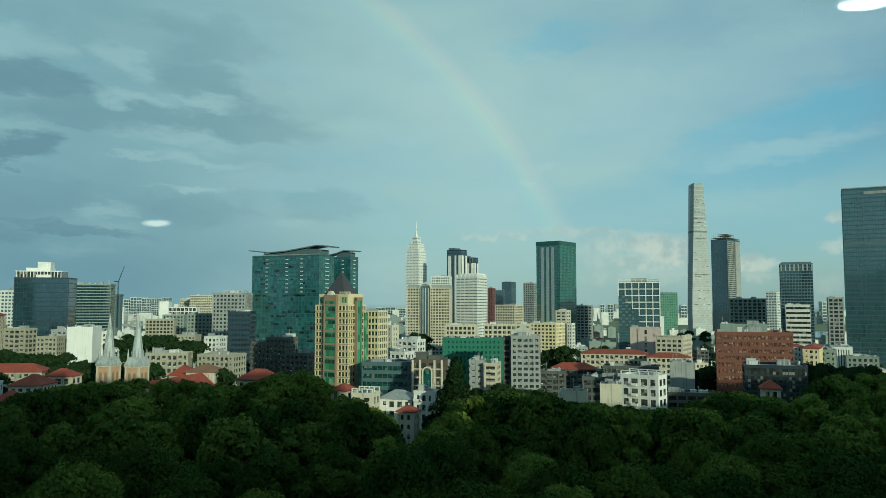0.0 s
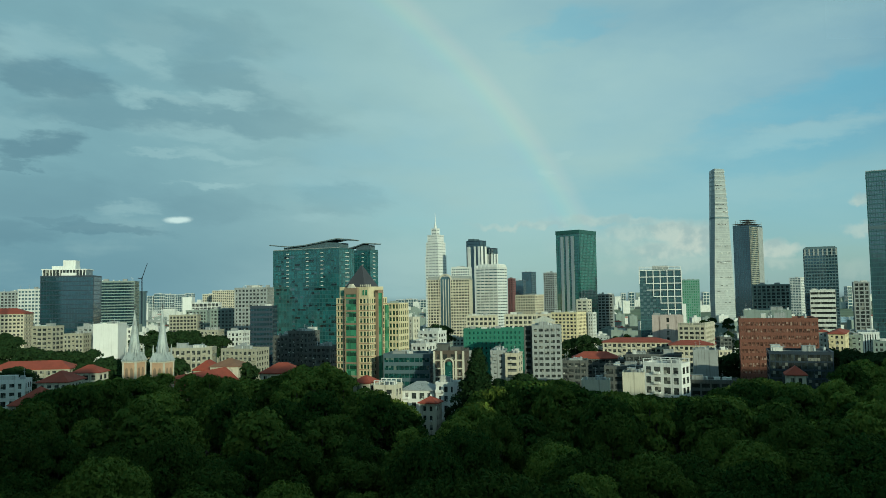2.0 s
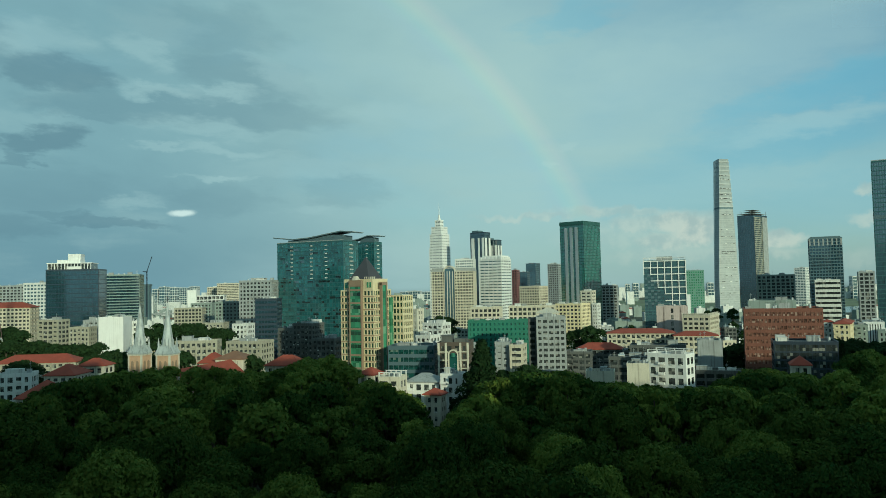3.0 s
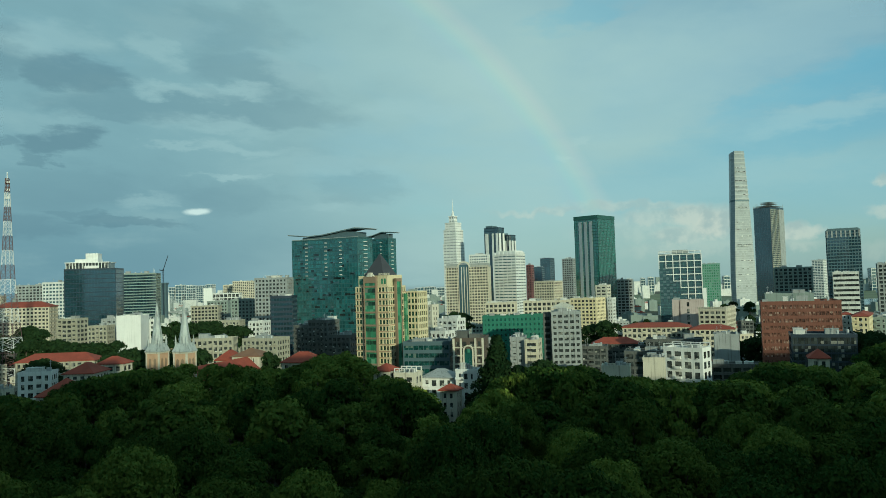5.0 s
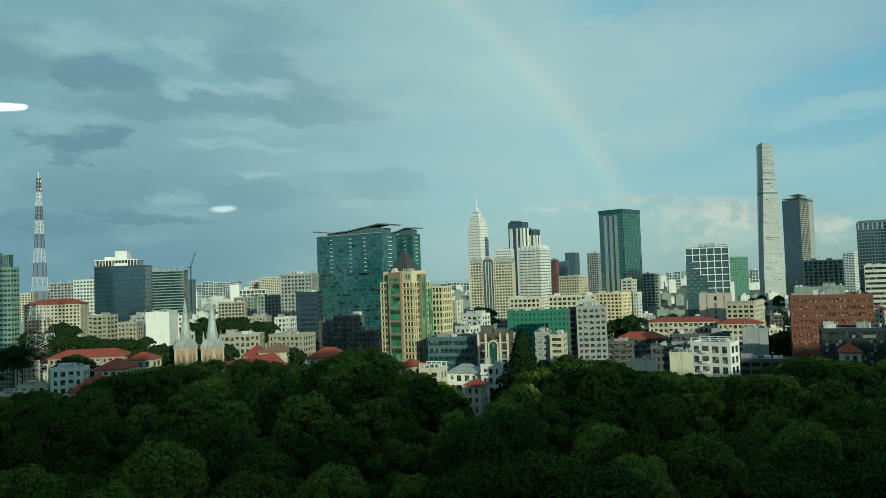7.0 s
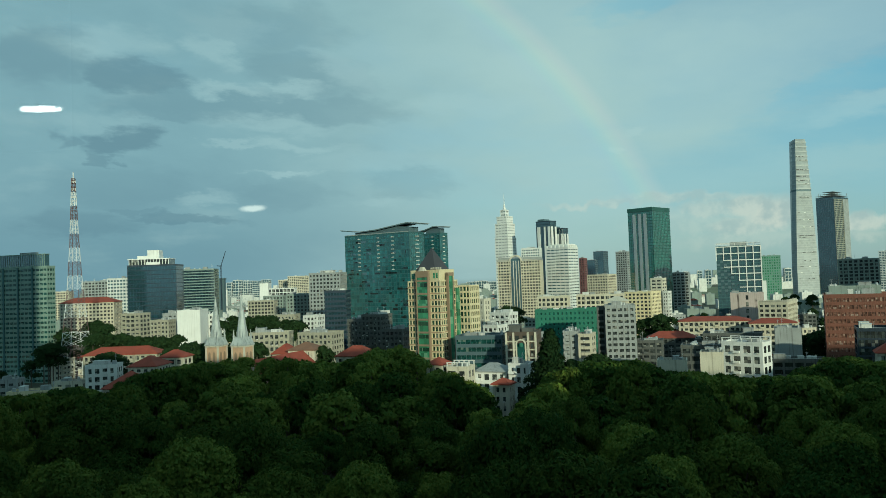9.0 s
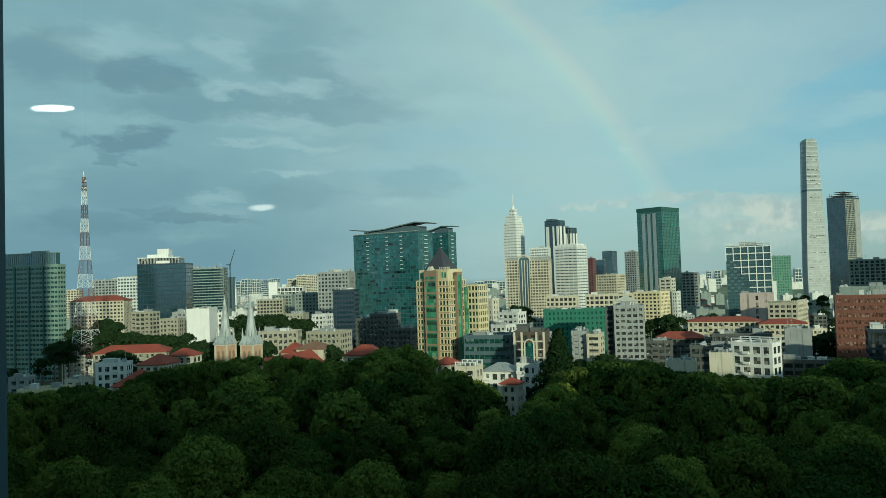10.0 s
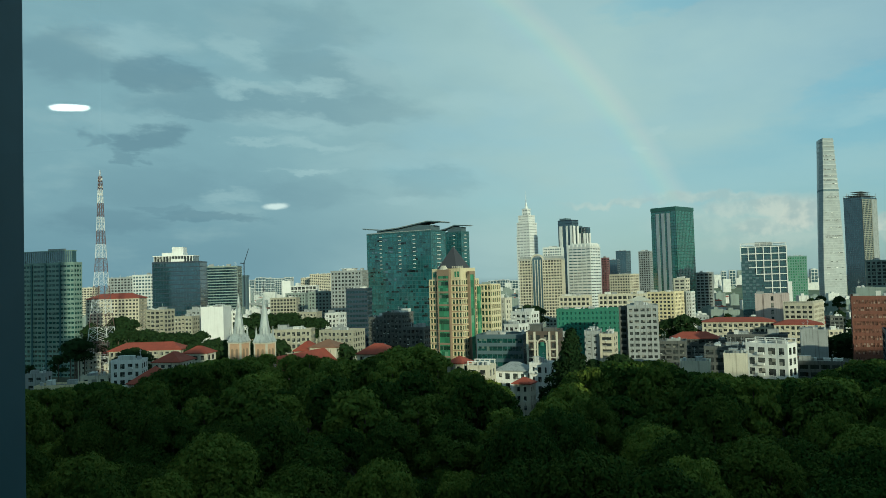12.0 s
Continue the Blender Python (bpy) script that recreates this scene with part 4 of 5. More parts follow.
def beige_tower():
    """Cream tower with green glass bays, terracotta bands and a dark pyramid roof."""
    r = root("cream_tower", "cream tower with green glass bays and a dark pyramid roof", "building", -44.6, 350.0, 0, -28)
    la, lb, top = 19.5, 15.0, 62.0
    part("glazing", Boxes().box(-la + .4, .4, 0, -.4, lb - .4, top - .4), "g_dkgreen", r)
    wall, red = Boxes(), Boxes()
    facade(wall, la, lb, 0.0, top, 3.1, 1.95, .48, 1.05, .45)
    part("wall", wall, "creamstone", r)
    for k in range(1, 20):
        z = k * 3.1
        red.box(-la - .16, -.16, z - .20, .16, -.02, z + .20).box(.02, 0, z - .20, .16, lb, z + .20)
    pieces("floor_band", red, "redband", r)
    for x0, x1 in ((-la * .66, -la * .34),):
        part("green_bay", Boxes().box(x0, -1.2, 0, x1, .2, top + 3.0), "g_green", r, "green glass bay with an arched head")
        pr = Boxes().box(x0 - .6, -1.5, 0, x0, .1, top + 4.5).box(x1, -1.5, 0, x1 + .6, .1, top + 4.5).box(x0, -1.5, top + 1.6, x1, .1, top + 4.8)
        for k in range(11):
            pr.box(x0, -1.40, k * 6.2 - .55, x1, -1.2, k * 6.2 + .35)
        heads = Boxes()
        for k in range(10):
            for i in range(3):
                xx = x0 + .25 + i * (x1 - x0 - .3) / 3
                heads.box(xx, -1.30, k * 6.2 + 3.2, xx + (x1 - x0) / 3 - .3, -1.19, k * 6.2 + 5.0)
        pieces("bay_window", heads, "g_dkgreen", r)
        part("bay_pier", pr, "brownstone", r)
        part("arch_head", Boxes().frustum((x0 + x1) / 2, -.7, top + 4.6, 2.8, top + 6.6, 1.3, 12, 0, .4), "pale", r)
    part("green_bay", Boxes().box(-.2, lb * .38, 0, 1.2, lb * .60, top + 2.0), "g_green", r, "green glass bay")
    part("green_bay", Boxes().box(-.2, lb * .86, 0, .9, lb * 1.02, top - 4.0), "g_green", r, "green glass bay")
    part("bay_pier", Boxes().box(-.1, lb * .34, 0, 1.4, lb * .38, top + 3).box(-.1, lb * .60, 0, 1.4, lb * .64, top + 3).box(-.1, lb * .34, top + 2, 1.5, lb * .64, top + 3.6), "brownstone", r)
    part("attic", Boxes().box(-la + 1.2, 1.2, top, -1.2, lb - 1.2, top + 5.2), "creamstone", r)
    dots = Boxes()
    for i in range(3):
        dots.box(-la + 1.8 + i * .1, 1.05, top + 1.0, -la + 4.4, 1.2, top + 3.6) if i == 0 else dots.box(-4.6 + (i - 1) * 1.6, 1.05, top + 1.0, -3.6 + (i - 1) * 1.6, 1.2, top + 3.6)
    pieces("attic_window", dots, "g_green", r)
    for i in range(6):
        part("roof_fin", Boxes().box(-6 + i * 1.1, 1.0, top + 5.2, -5.5 + i * 1.1, 1.6, top + 6.2), "pale", r)
    part("pyramid_roof", Boxes().frustum(-la * .46, lb * .45, top + 5.2, 8.2, top + 16.0, .15, 4), "slate", r, "dark slate pyramid roof")
    # rear wing
    w = Boxes()
    facade(w, 8.0, 9.0, 0.0, top - 3.0, 3.1, 1.95, .48, 1.05, .4)
    wing_w = part("rear_wing", w, "creamstone", r)
    wing_w.location = (6.2, lb + 1.0, 0)
    core = part("rear_glazing", Boxes().box(-7.6, .4, 0, -.4, 8.6, top - 3.4), "g_dkgreen", r)
    core.location = (6.2, lb + 1.0, 0)


def tapered_tower():
    """Very tall slim tapering tower: a broad bright face, a narrow shaded one, stacked floors."""
    r = root("tapered_tower", "very tall slim tapering tower of pale glass floors", "building", 447.0, 1290.0, 0, 0)
    high = (0.0, 59.0, 118.0, 187.0, 273.4)

    def ring(z, grow=0.0):
        west, edge, east = (float(np.interp(z, high, xs)) for xs in ((-21.5, -21.1, -18.7, -15.1, -10.0), (-13.2, -12.8, -10.8, -7.7, -5.1), (21.4, 21.2, 18.8, 15.6, 10.9)))
        west, east = west + 4.4, east + 2.8
        return [(edge - grow * .4, -grow, z), (east + grow, 8.0 - grow * .3, z), (east * .7, 34.0, z), (west * .6, 34.0, z), (west - grow, 13.0, z)]

    def storey(bx, z0, z1, grow):
        k = len(bx.v)
        bx.v += ring(z0, grow) + ring(z1, grow)
        bx.f += [tuple(k + i for i in (4, 3, 2, 1, 0)), tuple(k + 5 + i for i in range(5))] + [(k + i, k + (i + 1) % 5, k + 5 + (i + 1) % 5, k + 5 + i) for i in range(5)]
        return bx

    skin, floors = Boxes(), 70
    step = high[-1] / floors
    for k in range(floors):
        storey(skin, k * step, (k + 1) * step, 0.0)
        fins = k * step > 187
        if fins and k % 2 == 0 or not fins:
            part("floor_band", storey(Boxes(), (k + 1) * step - (2.0 if fins else .5), (k + 1) * step - .05, .8 if fins else .1), "metalpale", r)
    part("glazing", skin, "g_silver", r)
    part("louvre_belt", storey(Boxes(), 186.0, 189.0, .35), "bluegrey", r)
    rnd, marks, lights = random.Random(8), Boxes(), Boxes()
    for z, count in ((244, 5), (238, 6), (222, 8), (211, 9), (204, 9), (198, 3), (176, 7), (150, 2), (138, 4), (126, 3), (112, 10), (109, 6), (84, 6), (70, 3), (60, 5), (50, 2), (40, 3)):
        a, b = (Vector(p) for p in ring(z)[:2])
        for k in range(count):
            u = rnd.uniform(.03, .86)
            w = rnd.uniform(.03, .12)
            (marks if rnd.random() < .75 else lights).strut(a.lerp(b, u) - Vector((0, 1.2, 0)), a.lerp(b, min(u + w, .98)) - Vector((0, 1.2, 0)), rnd.uniform(.35, .6))
    pieces("dark_opening", marks, "slate", r)
    pieces("pale_opening", lights, "pure", r)


def stepped_tower():
    """White stepped tower with a needle."""
    r = root("stepped_tower", "white stepped tower with a thin needle on top", "building", -39.0, 1080.0, 0, -30)
    tiers = [(0.0, 118.0, 11.2), (118.0, 138.4, 10.4), (138.4, 149.1, 8.6), (149.1, 159.0, 4.4)]
    for z0, z1, half in tiers:
        t = Boxes()
        facade(t, 2 * half, 2 * half, z0, z1, 4.2, 5.2, .8, 2.9, .4)
        t.v = [(x + half, y - half, z) for x, y, z in t.v]
        part("tier", t, "pure", r)
        part("glazing", Boxes().box(-half + .5, -half + .5, z0, half - .5, half - .5, z1 - .2), "g_silver", r)
        part("ledge", Boxes().box(-half - .4, -half - .4, z1 - .8, half + .4, half + .4, z1), "pure", r)
    z = tiers[-1][1]
    part("needle", Boxes().frustum(0, 0, z, 2.6, z + 8, 1.0, 6).frustum(0, 0, z + 8, .7, z + 25, .08, 6), "pure", r)


def mast():
    """Lattice radio mast in red and white bands."""
    r = root("radio_mast", "tall red and white steel lattice radio mast", "mast", -297.3, 450.0, 0, 8)
    top = 137.0
    levels = [top * i / 15 for i in range(16)]
    width = lambda z: float(np.interp(z, (0, 33, 67, 95, top), (8.6, 5.9, 3.3, 2.0, .8)))
    for i, (z0, z1) in enumerate(zip(levels, levels[1:])):
        a, b = width(z0), width(z1)
        zm, m = (z0 + z1) / 2, (a + b) / 2
        cm = [(-m, -m, zm), (m, -m, zm), (m, m, zm), (-m, m, zm)]
        c0 = [(-a, -a, z0), (a, -a, z0), (a, a, z0), (-a, a, z0)]
        c1 = [(-b, -b, z1), (b, -b, z1), (b, b, z1), (-b, b, z1)]
        paint = "whitesteel" if i % 2 else "redsteel"
        for k in range(4):
            j = (k + 1) % 4
            part("leg", Boxes().strut(c0[k], c1[k], .15), paint, r)
            for p, q in ((c0[k], cm[j]), (c0[j], cm[k]), (cm[k], c1[j]), (cm[j], c1[k])):
                part("brace", Boxes().strut(p, q, .08), paint, r)
            part("girt", Boxes().strut(c1[k], c1[j], .08), paint, r)
    part("antenna", Boxes().strut((0, 0, top - 1), (0, 0, top + 4), .25), "whitesteel", r)
    for k in range(3):
        part("antenna", Boxes().box(-1.5, -.2, top - 3 - 5 * k, 1.5, .2, top - 1.5 - 5 * k), "whitesteel", r)


def crane():
    r = root("tower_crane", "slim construction crane with a raised jib", "crane", -548.5, 1250.0, 0, 0)
    s = Boxes()
    for k in range(18):
        z = 10 + 5 * k
        for a in ((-.8, -.8), (.8, -.8), (.8, .8), (-.8, .8)):
            s.strut((a[0], a[1], z), (a[0], a[1], z + 5), .14)
        s.strut((-.8, -.8, z), (.8, -.8, z + 5), .12).strut((.8, -.8, z), (-.8, -.8, z + 5), .12)
    s.box(-1.3, -1.3, 0, 1.3, 1.3, 10)
    part("tower", s, "navyframe", r)
    part("jib", Boxes().strut((0, 0, 98), (9, 0, 124), .35).strut((0, 0, 100), (9, 0, 125), .2).strut((-7, 0, 99), (0, 0, 98), .7), "navyframe", r)
    part("core_wall", Boxes().box(-6, 2, 0, 3, 12, 74).box(-7, 1, 74, 4, 13, 77), "bluegrey", r)


def cable_bridge():
    """Cable-stayed bridge pylon with a fan of stays."""
    r = root("cable_bridge", "white cable-stayed bridge with a fan of stays", "bridge", -647.6, 1500.0, 0, 0)
    part("pylon", Boxes().box(-2.4, -2, 0, 2.4, 2, 54.8), "pure", r)
    part("deck", Boxes().box(-150, -8, 17, 110, 8, 20), "lightgrey", r)
    for k in range(14):
        for side in (-1, 1):
            part("stay", Boxes().strut((0, 0, 54.8 - 2 - k * 1.6), (side * (8 + 5.0 * (13 - k)), 0, 20), .28), "metalpale", r)


M["g_silver"] = facade_glass("silver_glass", (0.235, 0.265, 0.27), (4, 4, 3.9), 0.35, .2)
M["metalpale"] = surface("pale_metal_band", (0.33, 0.36, 0.36), 0.5, 0.1, stain=0.06)
cathedral()
beige_tower()
tapered_tower()
stepped_tower()
mast()
crane()
cable_bridge()

# ---- city blocks ----
block("glass_tower", "very tall blue-grey glass office tower with fine horizontal bands", 337.0, 620.0, 118, 45.0, 45.0, 157.8, "bandglass", fh=3.8, cw=1.9, crown=1)
block("office_tower", "dark grey-blue office tower with pale horizontal bands and open crown", 425.5, 850.0, 22, 33.8, 30.0, 107.7, "darkband", fh=3.6, cw=3.0, crown=2)
block("banded_block", "white office block with dark ribbon windows", 376.6, 760.0, 24, 23.1, 20.0, 60.1, "whiteband", fh=5.0, cw=4)
block("grey_block", "blue-grey office block with a regular window grid", 432.7, 800.0, 24, 15.2, 20.0, 67.8, "greygrid", fh=4.2, cw=5)
block("unfinished_tower", "unfinished dark glass tower with a bare concrete frame on one side", 539.2, 1400.0, 45, 31.2, 58.5, 182.9, "bluedark", fh=3.8, cw=3.2, crown=3)
block("apartment_block", "grey apartment block with checkered dark windows", 322.9, 740.0, 24, 34.8, 22.0, 66.3, "checker", fh=3.4, cw=4.2)
block("far_tower", "pale twin apartment tower in the distance", 720.5, 1600.0, 40, 22.2, 29.1, 84.8, "whitefine", fh=3.4, cw=5)
block("brick_office", "red-brown office block with rows of tall windows", 172.0, 365.0, 19, 35.7, 26.0, 47.5, "brick", fh=3.5, cw=1.75, panes=1)
block("roof_penthouse", "grey metal rooftop hall on the red-brown block", 168.1, 385.0, 19, 22.8, 14.0, 51.0, "greengrey", fh=20, cw=30, base=47)
block("glazed_annex", "low dark green glass annex of the red-brown block", 155.6, 318.0, 19, 25.1, 18.0, 35.1, "smoke", fh=3.4, cw=2.6, panes=1)
block("apartment_house", "cream apartment house with balconies and red tiled roof", 225.0, 445.0, 30, 8.8, 34.8, 35.3, "yellow", fh=3.3, cw=3.0, panes=1, hip=2.2)
block("shop_house", "white town house with red roof edge", 222.1, 460.0, 22, 5.1, 12.0, 35.8, "white", fh=3.3, cw=3, panes=1, hip=1.5)
block("town_house", "grey-green town house with flat roof", 248.3, 470.0, 24, 9.6, 14.0, 32.4, "greengrey", fh=3.3, cw=3, panes=1)
block("white_hall", "low white hall with ribbed wall", 297.2, 540.0, 25, 13.1, 20.0, 29.8, "ribwhite", fh=12, cw=1.6)
block("long_roof_hall", "low grey hall with a long pale roof", 386.8, 640.0, 30, 32.0, 26.0, 26.1, "white", fh=3.5, cw=5)
block("shed_house", "low grey town house with an open roof terrace", 304.5, 520.0, 25, 20.2, 14.0, 24.4, "greengrey", fh=3.3, cw=3.4)
block("red_gable_house", "small house with a steep red tiled roof", 137.9, 305.0, 19, 7.2, 9.0, 27.6, "plaincream", fh=4, cw=4, hip=3.6)
block("grid_tower", "glass office tower with a bold white frame grid", 234.1, 800.0, 14, 43.4, 30.0, 84.9, "gridglass", fh=3.6, cw=3.7, crown=16)
block("green_tower_block", "pale green apartment tower under netting", 316.7, 1000.0, 15, 22.7, 22.0, 75.9, "palegreen", fh=3.4, cw=3)
block("pink_block", "dull pink-grey block with narrow windows", 176.2, 600.0, 14, 24.3, 16.0, 42.0, "pinkgrey", fh=5, cw=8)
block("comb_roof_block", "cream block with a comb of fins along its roof", 175.6, 545.0, 30, 19.7, 31.5, 36.5, "cream", fh=3.4, cw=3.6, crown=5)
block("white_slab", "slim white slab behind the frame tower", 208.4, 700.0, 14, 3.6, 8.0, 49.1, "plainwhite", fh=30, cw=30)
block("curved_villa", "cream colonial office house with red tiled roof", 143.2, 520.0, 14, 46.2, 18.0, 26.8, "cream", fh=3.6, cw=3.4, panes=1, hip=3.0)
block("colonial_wing", "cream colonial wing with a red tiled roof", 166.1, 500.0, 14, 28.2, 16.0, 25.9, "cream", fh=3.6, cw=3.2, panes=1, hip=3.0)
block("roof_terrace_house", "white house of open terraces with dark window squares", 92.9, 322.0, 38, 17.5, 9.6, 30.6, "whitehouse", fh=4.2, cw=4.2, panes=1, crown=6)
block("yellow_wall_house", "low cream house beside the white terraces", 76.0, 318.0, 15, 9.0, 10.0, 27.5, "plaincream", fh=30, cw=30)
block("grey_box_house", "windowless grey town house with small top windows", 129.9, 385.0, 16, 12.0, 14.0, 31.2, "plaingrey", fh=30, cw=30)
block("old_block", "dark old flat-roofed block with a deep top gallery", 118.7, 410.0, 15, 29.8, 14.0, 27.0, "olddark", fh=3.4, cw=4, panes=1)
block("old_block", "grey flat-roofed block with open roof terraces", 82.0, 345.0, 15, 17.5, 12.0, 27.6, "olddark", fh=3.3, cw=4, panes=1)
block("red_roof_house", "long house with a dull red tiled roof", 96.8, 470.0, 10, 28.6, 14.0, 20.7, "olddark", fh=3.4, cw=4, panes=1, hip=4.0)
block("low_white_roof", "low house with a white flat roof among the trees", 58.0, 300.0, 12, 11.2, 9.0, 26.6, "plaincream", fh=30, cw=30)
block("long_low_roof", "long low dark house with a pale flat roof edge", 120.7, 330.0, 15, 24.7, 10.0, 22.2, "olddark", fh=3.3, cw=4)
block("dark_houses", "dark town house with open galleries", 68.7, 420.0, 12, 14.2, 14.0, 23.6, "olddark", fh=3.3, cw=3.4, panes=1)
block("small_villa", "small house with dark blank wall", 102.6, 440.0, 12, 12.1, 14.0, 21.8, "olddark", fh=3.3, cw=4)
block("gallery_office", "grey-white office block with paired dark windows", 53.6, 410.0, 5, 16.1, 18.0, 44.0, "pairgrey", fh=3.25, cw=3.3, panes=1)
block("gallery_office", "dark side wing of the grey-white office block", 37.9, 416.0, 5, 4.4, 16.0, 42.8, "olddark", fh=3.25, cw=4.0)
block("green_net_block", "long block wrapped in bright green netting", 39.8, 480.0, 5, 40.3, 16.0, 39.3, "greennet", fh=3.3, cw=2.7)
block("blue_house", "pale blue-grey town house", 21.3, 390.0, 8, 7.7, 14.0, 32.3, "plaingrey", fh=3.3, cw=5, panes=1)
block("balcony_house", "cream-grey house with a curved roof and balconies", 28.0, 385.0, 14, 7.1, 12.0, 31.0, "cream", fh=3.0, cw=6, panes=1)
block("emerald_tower", "dark green glass tower with pale vertical stripes", 142.2, 900.0, 38, 32.7, 42.3, 137.3, "emerald", fh=3.7, cw=3.4, crown=7)
block("grey_tower", "grey slab tower behind the green tower", 201.2, 1000.0, 14, 21.1, 24.0, 58.4, "greygrid", fh=4, cw=6)
block("yellow_hotel", "yellow hotel block with rows of small windows", 105.0, 690.0, 30, 26.1, 23.5, 43.1, "yellow", fh=3.3, cw=3.6)
block("stepped_white_block", "cream-white stepped block with balconies", 120.1, 720.0, 30, 11.6, 10.9, 54.7, "plaincream", fh=3.3, cw=5)
block("stepped_white_block", "lower white step of the cream block", 124.0, 715.0, 30, 5.2, 9.4, 42.3, "white", fh=3.3, cw=3)
block("cream_hotel", "cream hotel block with fine window grid", 87.1, 900.0, 30, 26.6, 25.3, 59.5, "cream", fh=3.3, cw=3.2)
block("gable_hall", "cream house with a white gable frontispiece", 68.1, 560.0, 8, 16.1, 14.0, 40.9, "plaincream", fh=10, cw=20, hip=4)
block("cream_hall", "long cream block with arched openings", 75.0, 640.0, 8, 40.0, 20.0, 43.5, "cream", fh=4, cw=4)
block("terracotta_block", "cream-pink stepped block with a terrace", 26.5, 600.0, 8, 24.9, 16.0, 44.3, "cream", fh=3.6, cw=3.6)
block("maroon_tower", "dark maroon slab tower", 77.3, 1150.0, 30, 8.8, 10.0, 84.8, "maroon", fh=3.6, cw=4)
block("hazy_tower", "blue-grey glass tower in the distance", 138.7, 1500.0, 30, 21.5, 22.1, 104.0, "bluedark", fh=3.8, cw=4)
block("hazy_tower", "blue-grey low tower in the distance", 113.3, 1400.0, 20, 15.5, 20.0, 85.3, "bluedark", fh=3.8, cw=4)
block("hazy_tower", "grey-blue apartment tower in the distance", 159.9, 1300.0, 30, 20.5, 15.3, 96.6, "greygrid", fh=3.8, cw=4.2)
block("cream_slab_tower", "cream hotel slab with a dense window grid and arched crown", 7.3, 800.0, 8, 46.6, 22.0, 78.8, "creamfine", fh=3.15, cw=3.1, crown=8)
block("white_fine_tower", "white stepped tower with fine horizontal bands", 38.2, 820.0, 32, 27.8, 22.2, 91.1, "whitelines", fh=3.3, cw=6.0, crown=9)
block("twin_glass_tower", "dark glass tower with bold white corner piers", 23.8, 1000.0, 35, 22.4, 15.4, 134.0, "twin", fh=3.8, cw=3.2, crown=15)
block("twin_glass_tower", "lower dark glass tower with white piers", 41.8, 1010.0, 32, 23.4, 12.6, 123.9, "twin", fh=3.8, cw=3.2, crown=15)
block("roof_block", "white rooftop plant building", 8.3, 900.0, 8, 23.0, 20.0, 94.5, "whitefine", fh=3.3, cw=3)
block("sail_roof_tower", "broad teal glass office tower under a wing-shaped roof", -107.4, 640.0, 24, 71.6, 24.5, 104.0, "teal", fh=3.6, cw=3.0, crown=10)
block("sail_roof_tower", "narrow teal glass tower under a small wing-shaped roof", -87.9, 700.0, 30, 21.7, 12.5, 105.7, "teal", fh=3.6, cw=3.0, crown=11)
block("cream_block", "pale cream block with vertical window strips", -32.2, 470.0, 35, 15.9, 6.9, 48.0, "paleyellow", fh=3.3, cw=3.2, panes=1, crown=4)
block("white_houses", "white terraced apartment house", -15.0, 430.0, 30, 13.7, 9.4, 40.8, "white", fh=3.2, cw=3.4, panes=1)
block("small_white_house", "small white flat-roofed house", -20.6, 400.0, 30, 9.5, 10.0, 35.7, "white", fh=3.2, cw=3.2, panes=1)
block("teal_office", "low dark teal glass office with a pale roof line", -15.5, 335.0, 10, 21.8, 16.0, 35.4, "slateglass", fh=3.4, cw=2.4, panes=1)
block("arch_office", "ornate dark brown office with cream piers and a tall arch", 0.0, 325.0, 8, 13.8, 16.0, 37.4, "archbrown", fh=3.4, cw=3.4, panes=1, crown=12)
block("grey_house", "narrow grey house beside the ornate office", 4.8, 370.0, 8, 4.2, 12.0, 33.0, "plaingrey", fh=3.3, cw=3.3, panes=1)
block("garden_villa", "small white villa with a red hipped roof", -11.2, 285.0, 20, 6.8, 6.0, 21.2, "plaincream", fh=3.6, cw=3.2, panes=1, hip=2.4)
block("white_villa", "white two-storey villa among trees", -3.6, 300.0, 20, 8.8, 8.0, 26.6, "whitehouse", fh=3.6, cw=2.6, panes=1)
block("pediment_villa", "low white house with a gable front", -12.9, 306.0, 14, 13.6, 10.0, 23.4, "whitehouse", fh=4, cw=3.5, panes=1, hip=3.4)
block("temple_house", "cream house with ornate white rooftop ornaments", -28.1, 300.0, 14, 9.2, 9.0, 25.9, "plaincream", fh=4, cw=4, panes=1, crown=6)
block("red_gable_house", "small white house with a red gable roof", -39.2, 305.0, 24, 7.8, 8.0, 26.9, "plaincream", fh=4, cw=4, hip=3.0)
block("old_flats", "dark weathered flats with stacked balconies", -95.1, 450.0, 20, 14.3, 14.0, 41.1, "olddark", fh=3.2, cw=2.8, panes=1)
block("old_flats", "dark weathered low flats", -108.5, 455.0, 20, 10.6, 14.0, 38.2, "olddark", fh=3.2, cw=2.8, panes=1)
block("old_flats", "dark weathered flats with flat roof", -78.0, 430.0, 20, 15.0, 14.0, 33.0, "olddark", fh=3.2, cw=2.8, panes=1)
block("green_apartment_tower", "grey-green residential tower with dark green window bands", -338.1, 480.0, 6, 60.4, 7.8, 80.8, "greengreytower", fh=3.35, cw=3.1, panes=1, crown=13)
block("red_roof_flats", "cream apartment flats with a red tiled roof", -384.8, 640.0, -10, 49.0, 20.0, 51.9, "cream", fh=3.3, cw=3.2, hip=5)
block("white_flats", "pale flats tower with vertical window strips", -397.6, 700.0, 4, 31.8, 16.8, 73.8, "whitefine", fh=3.4, cw=3.4)
block("white_flats", "low pale flats behind the mast", -499.9, 820.0, -10, 30.8, 20.0, 73.3, "greygrid", fh=3.4, cw=4)
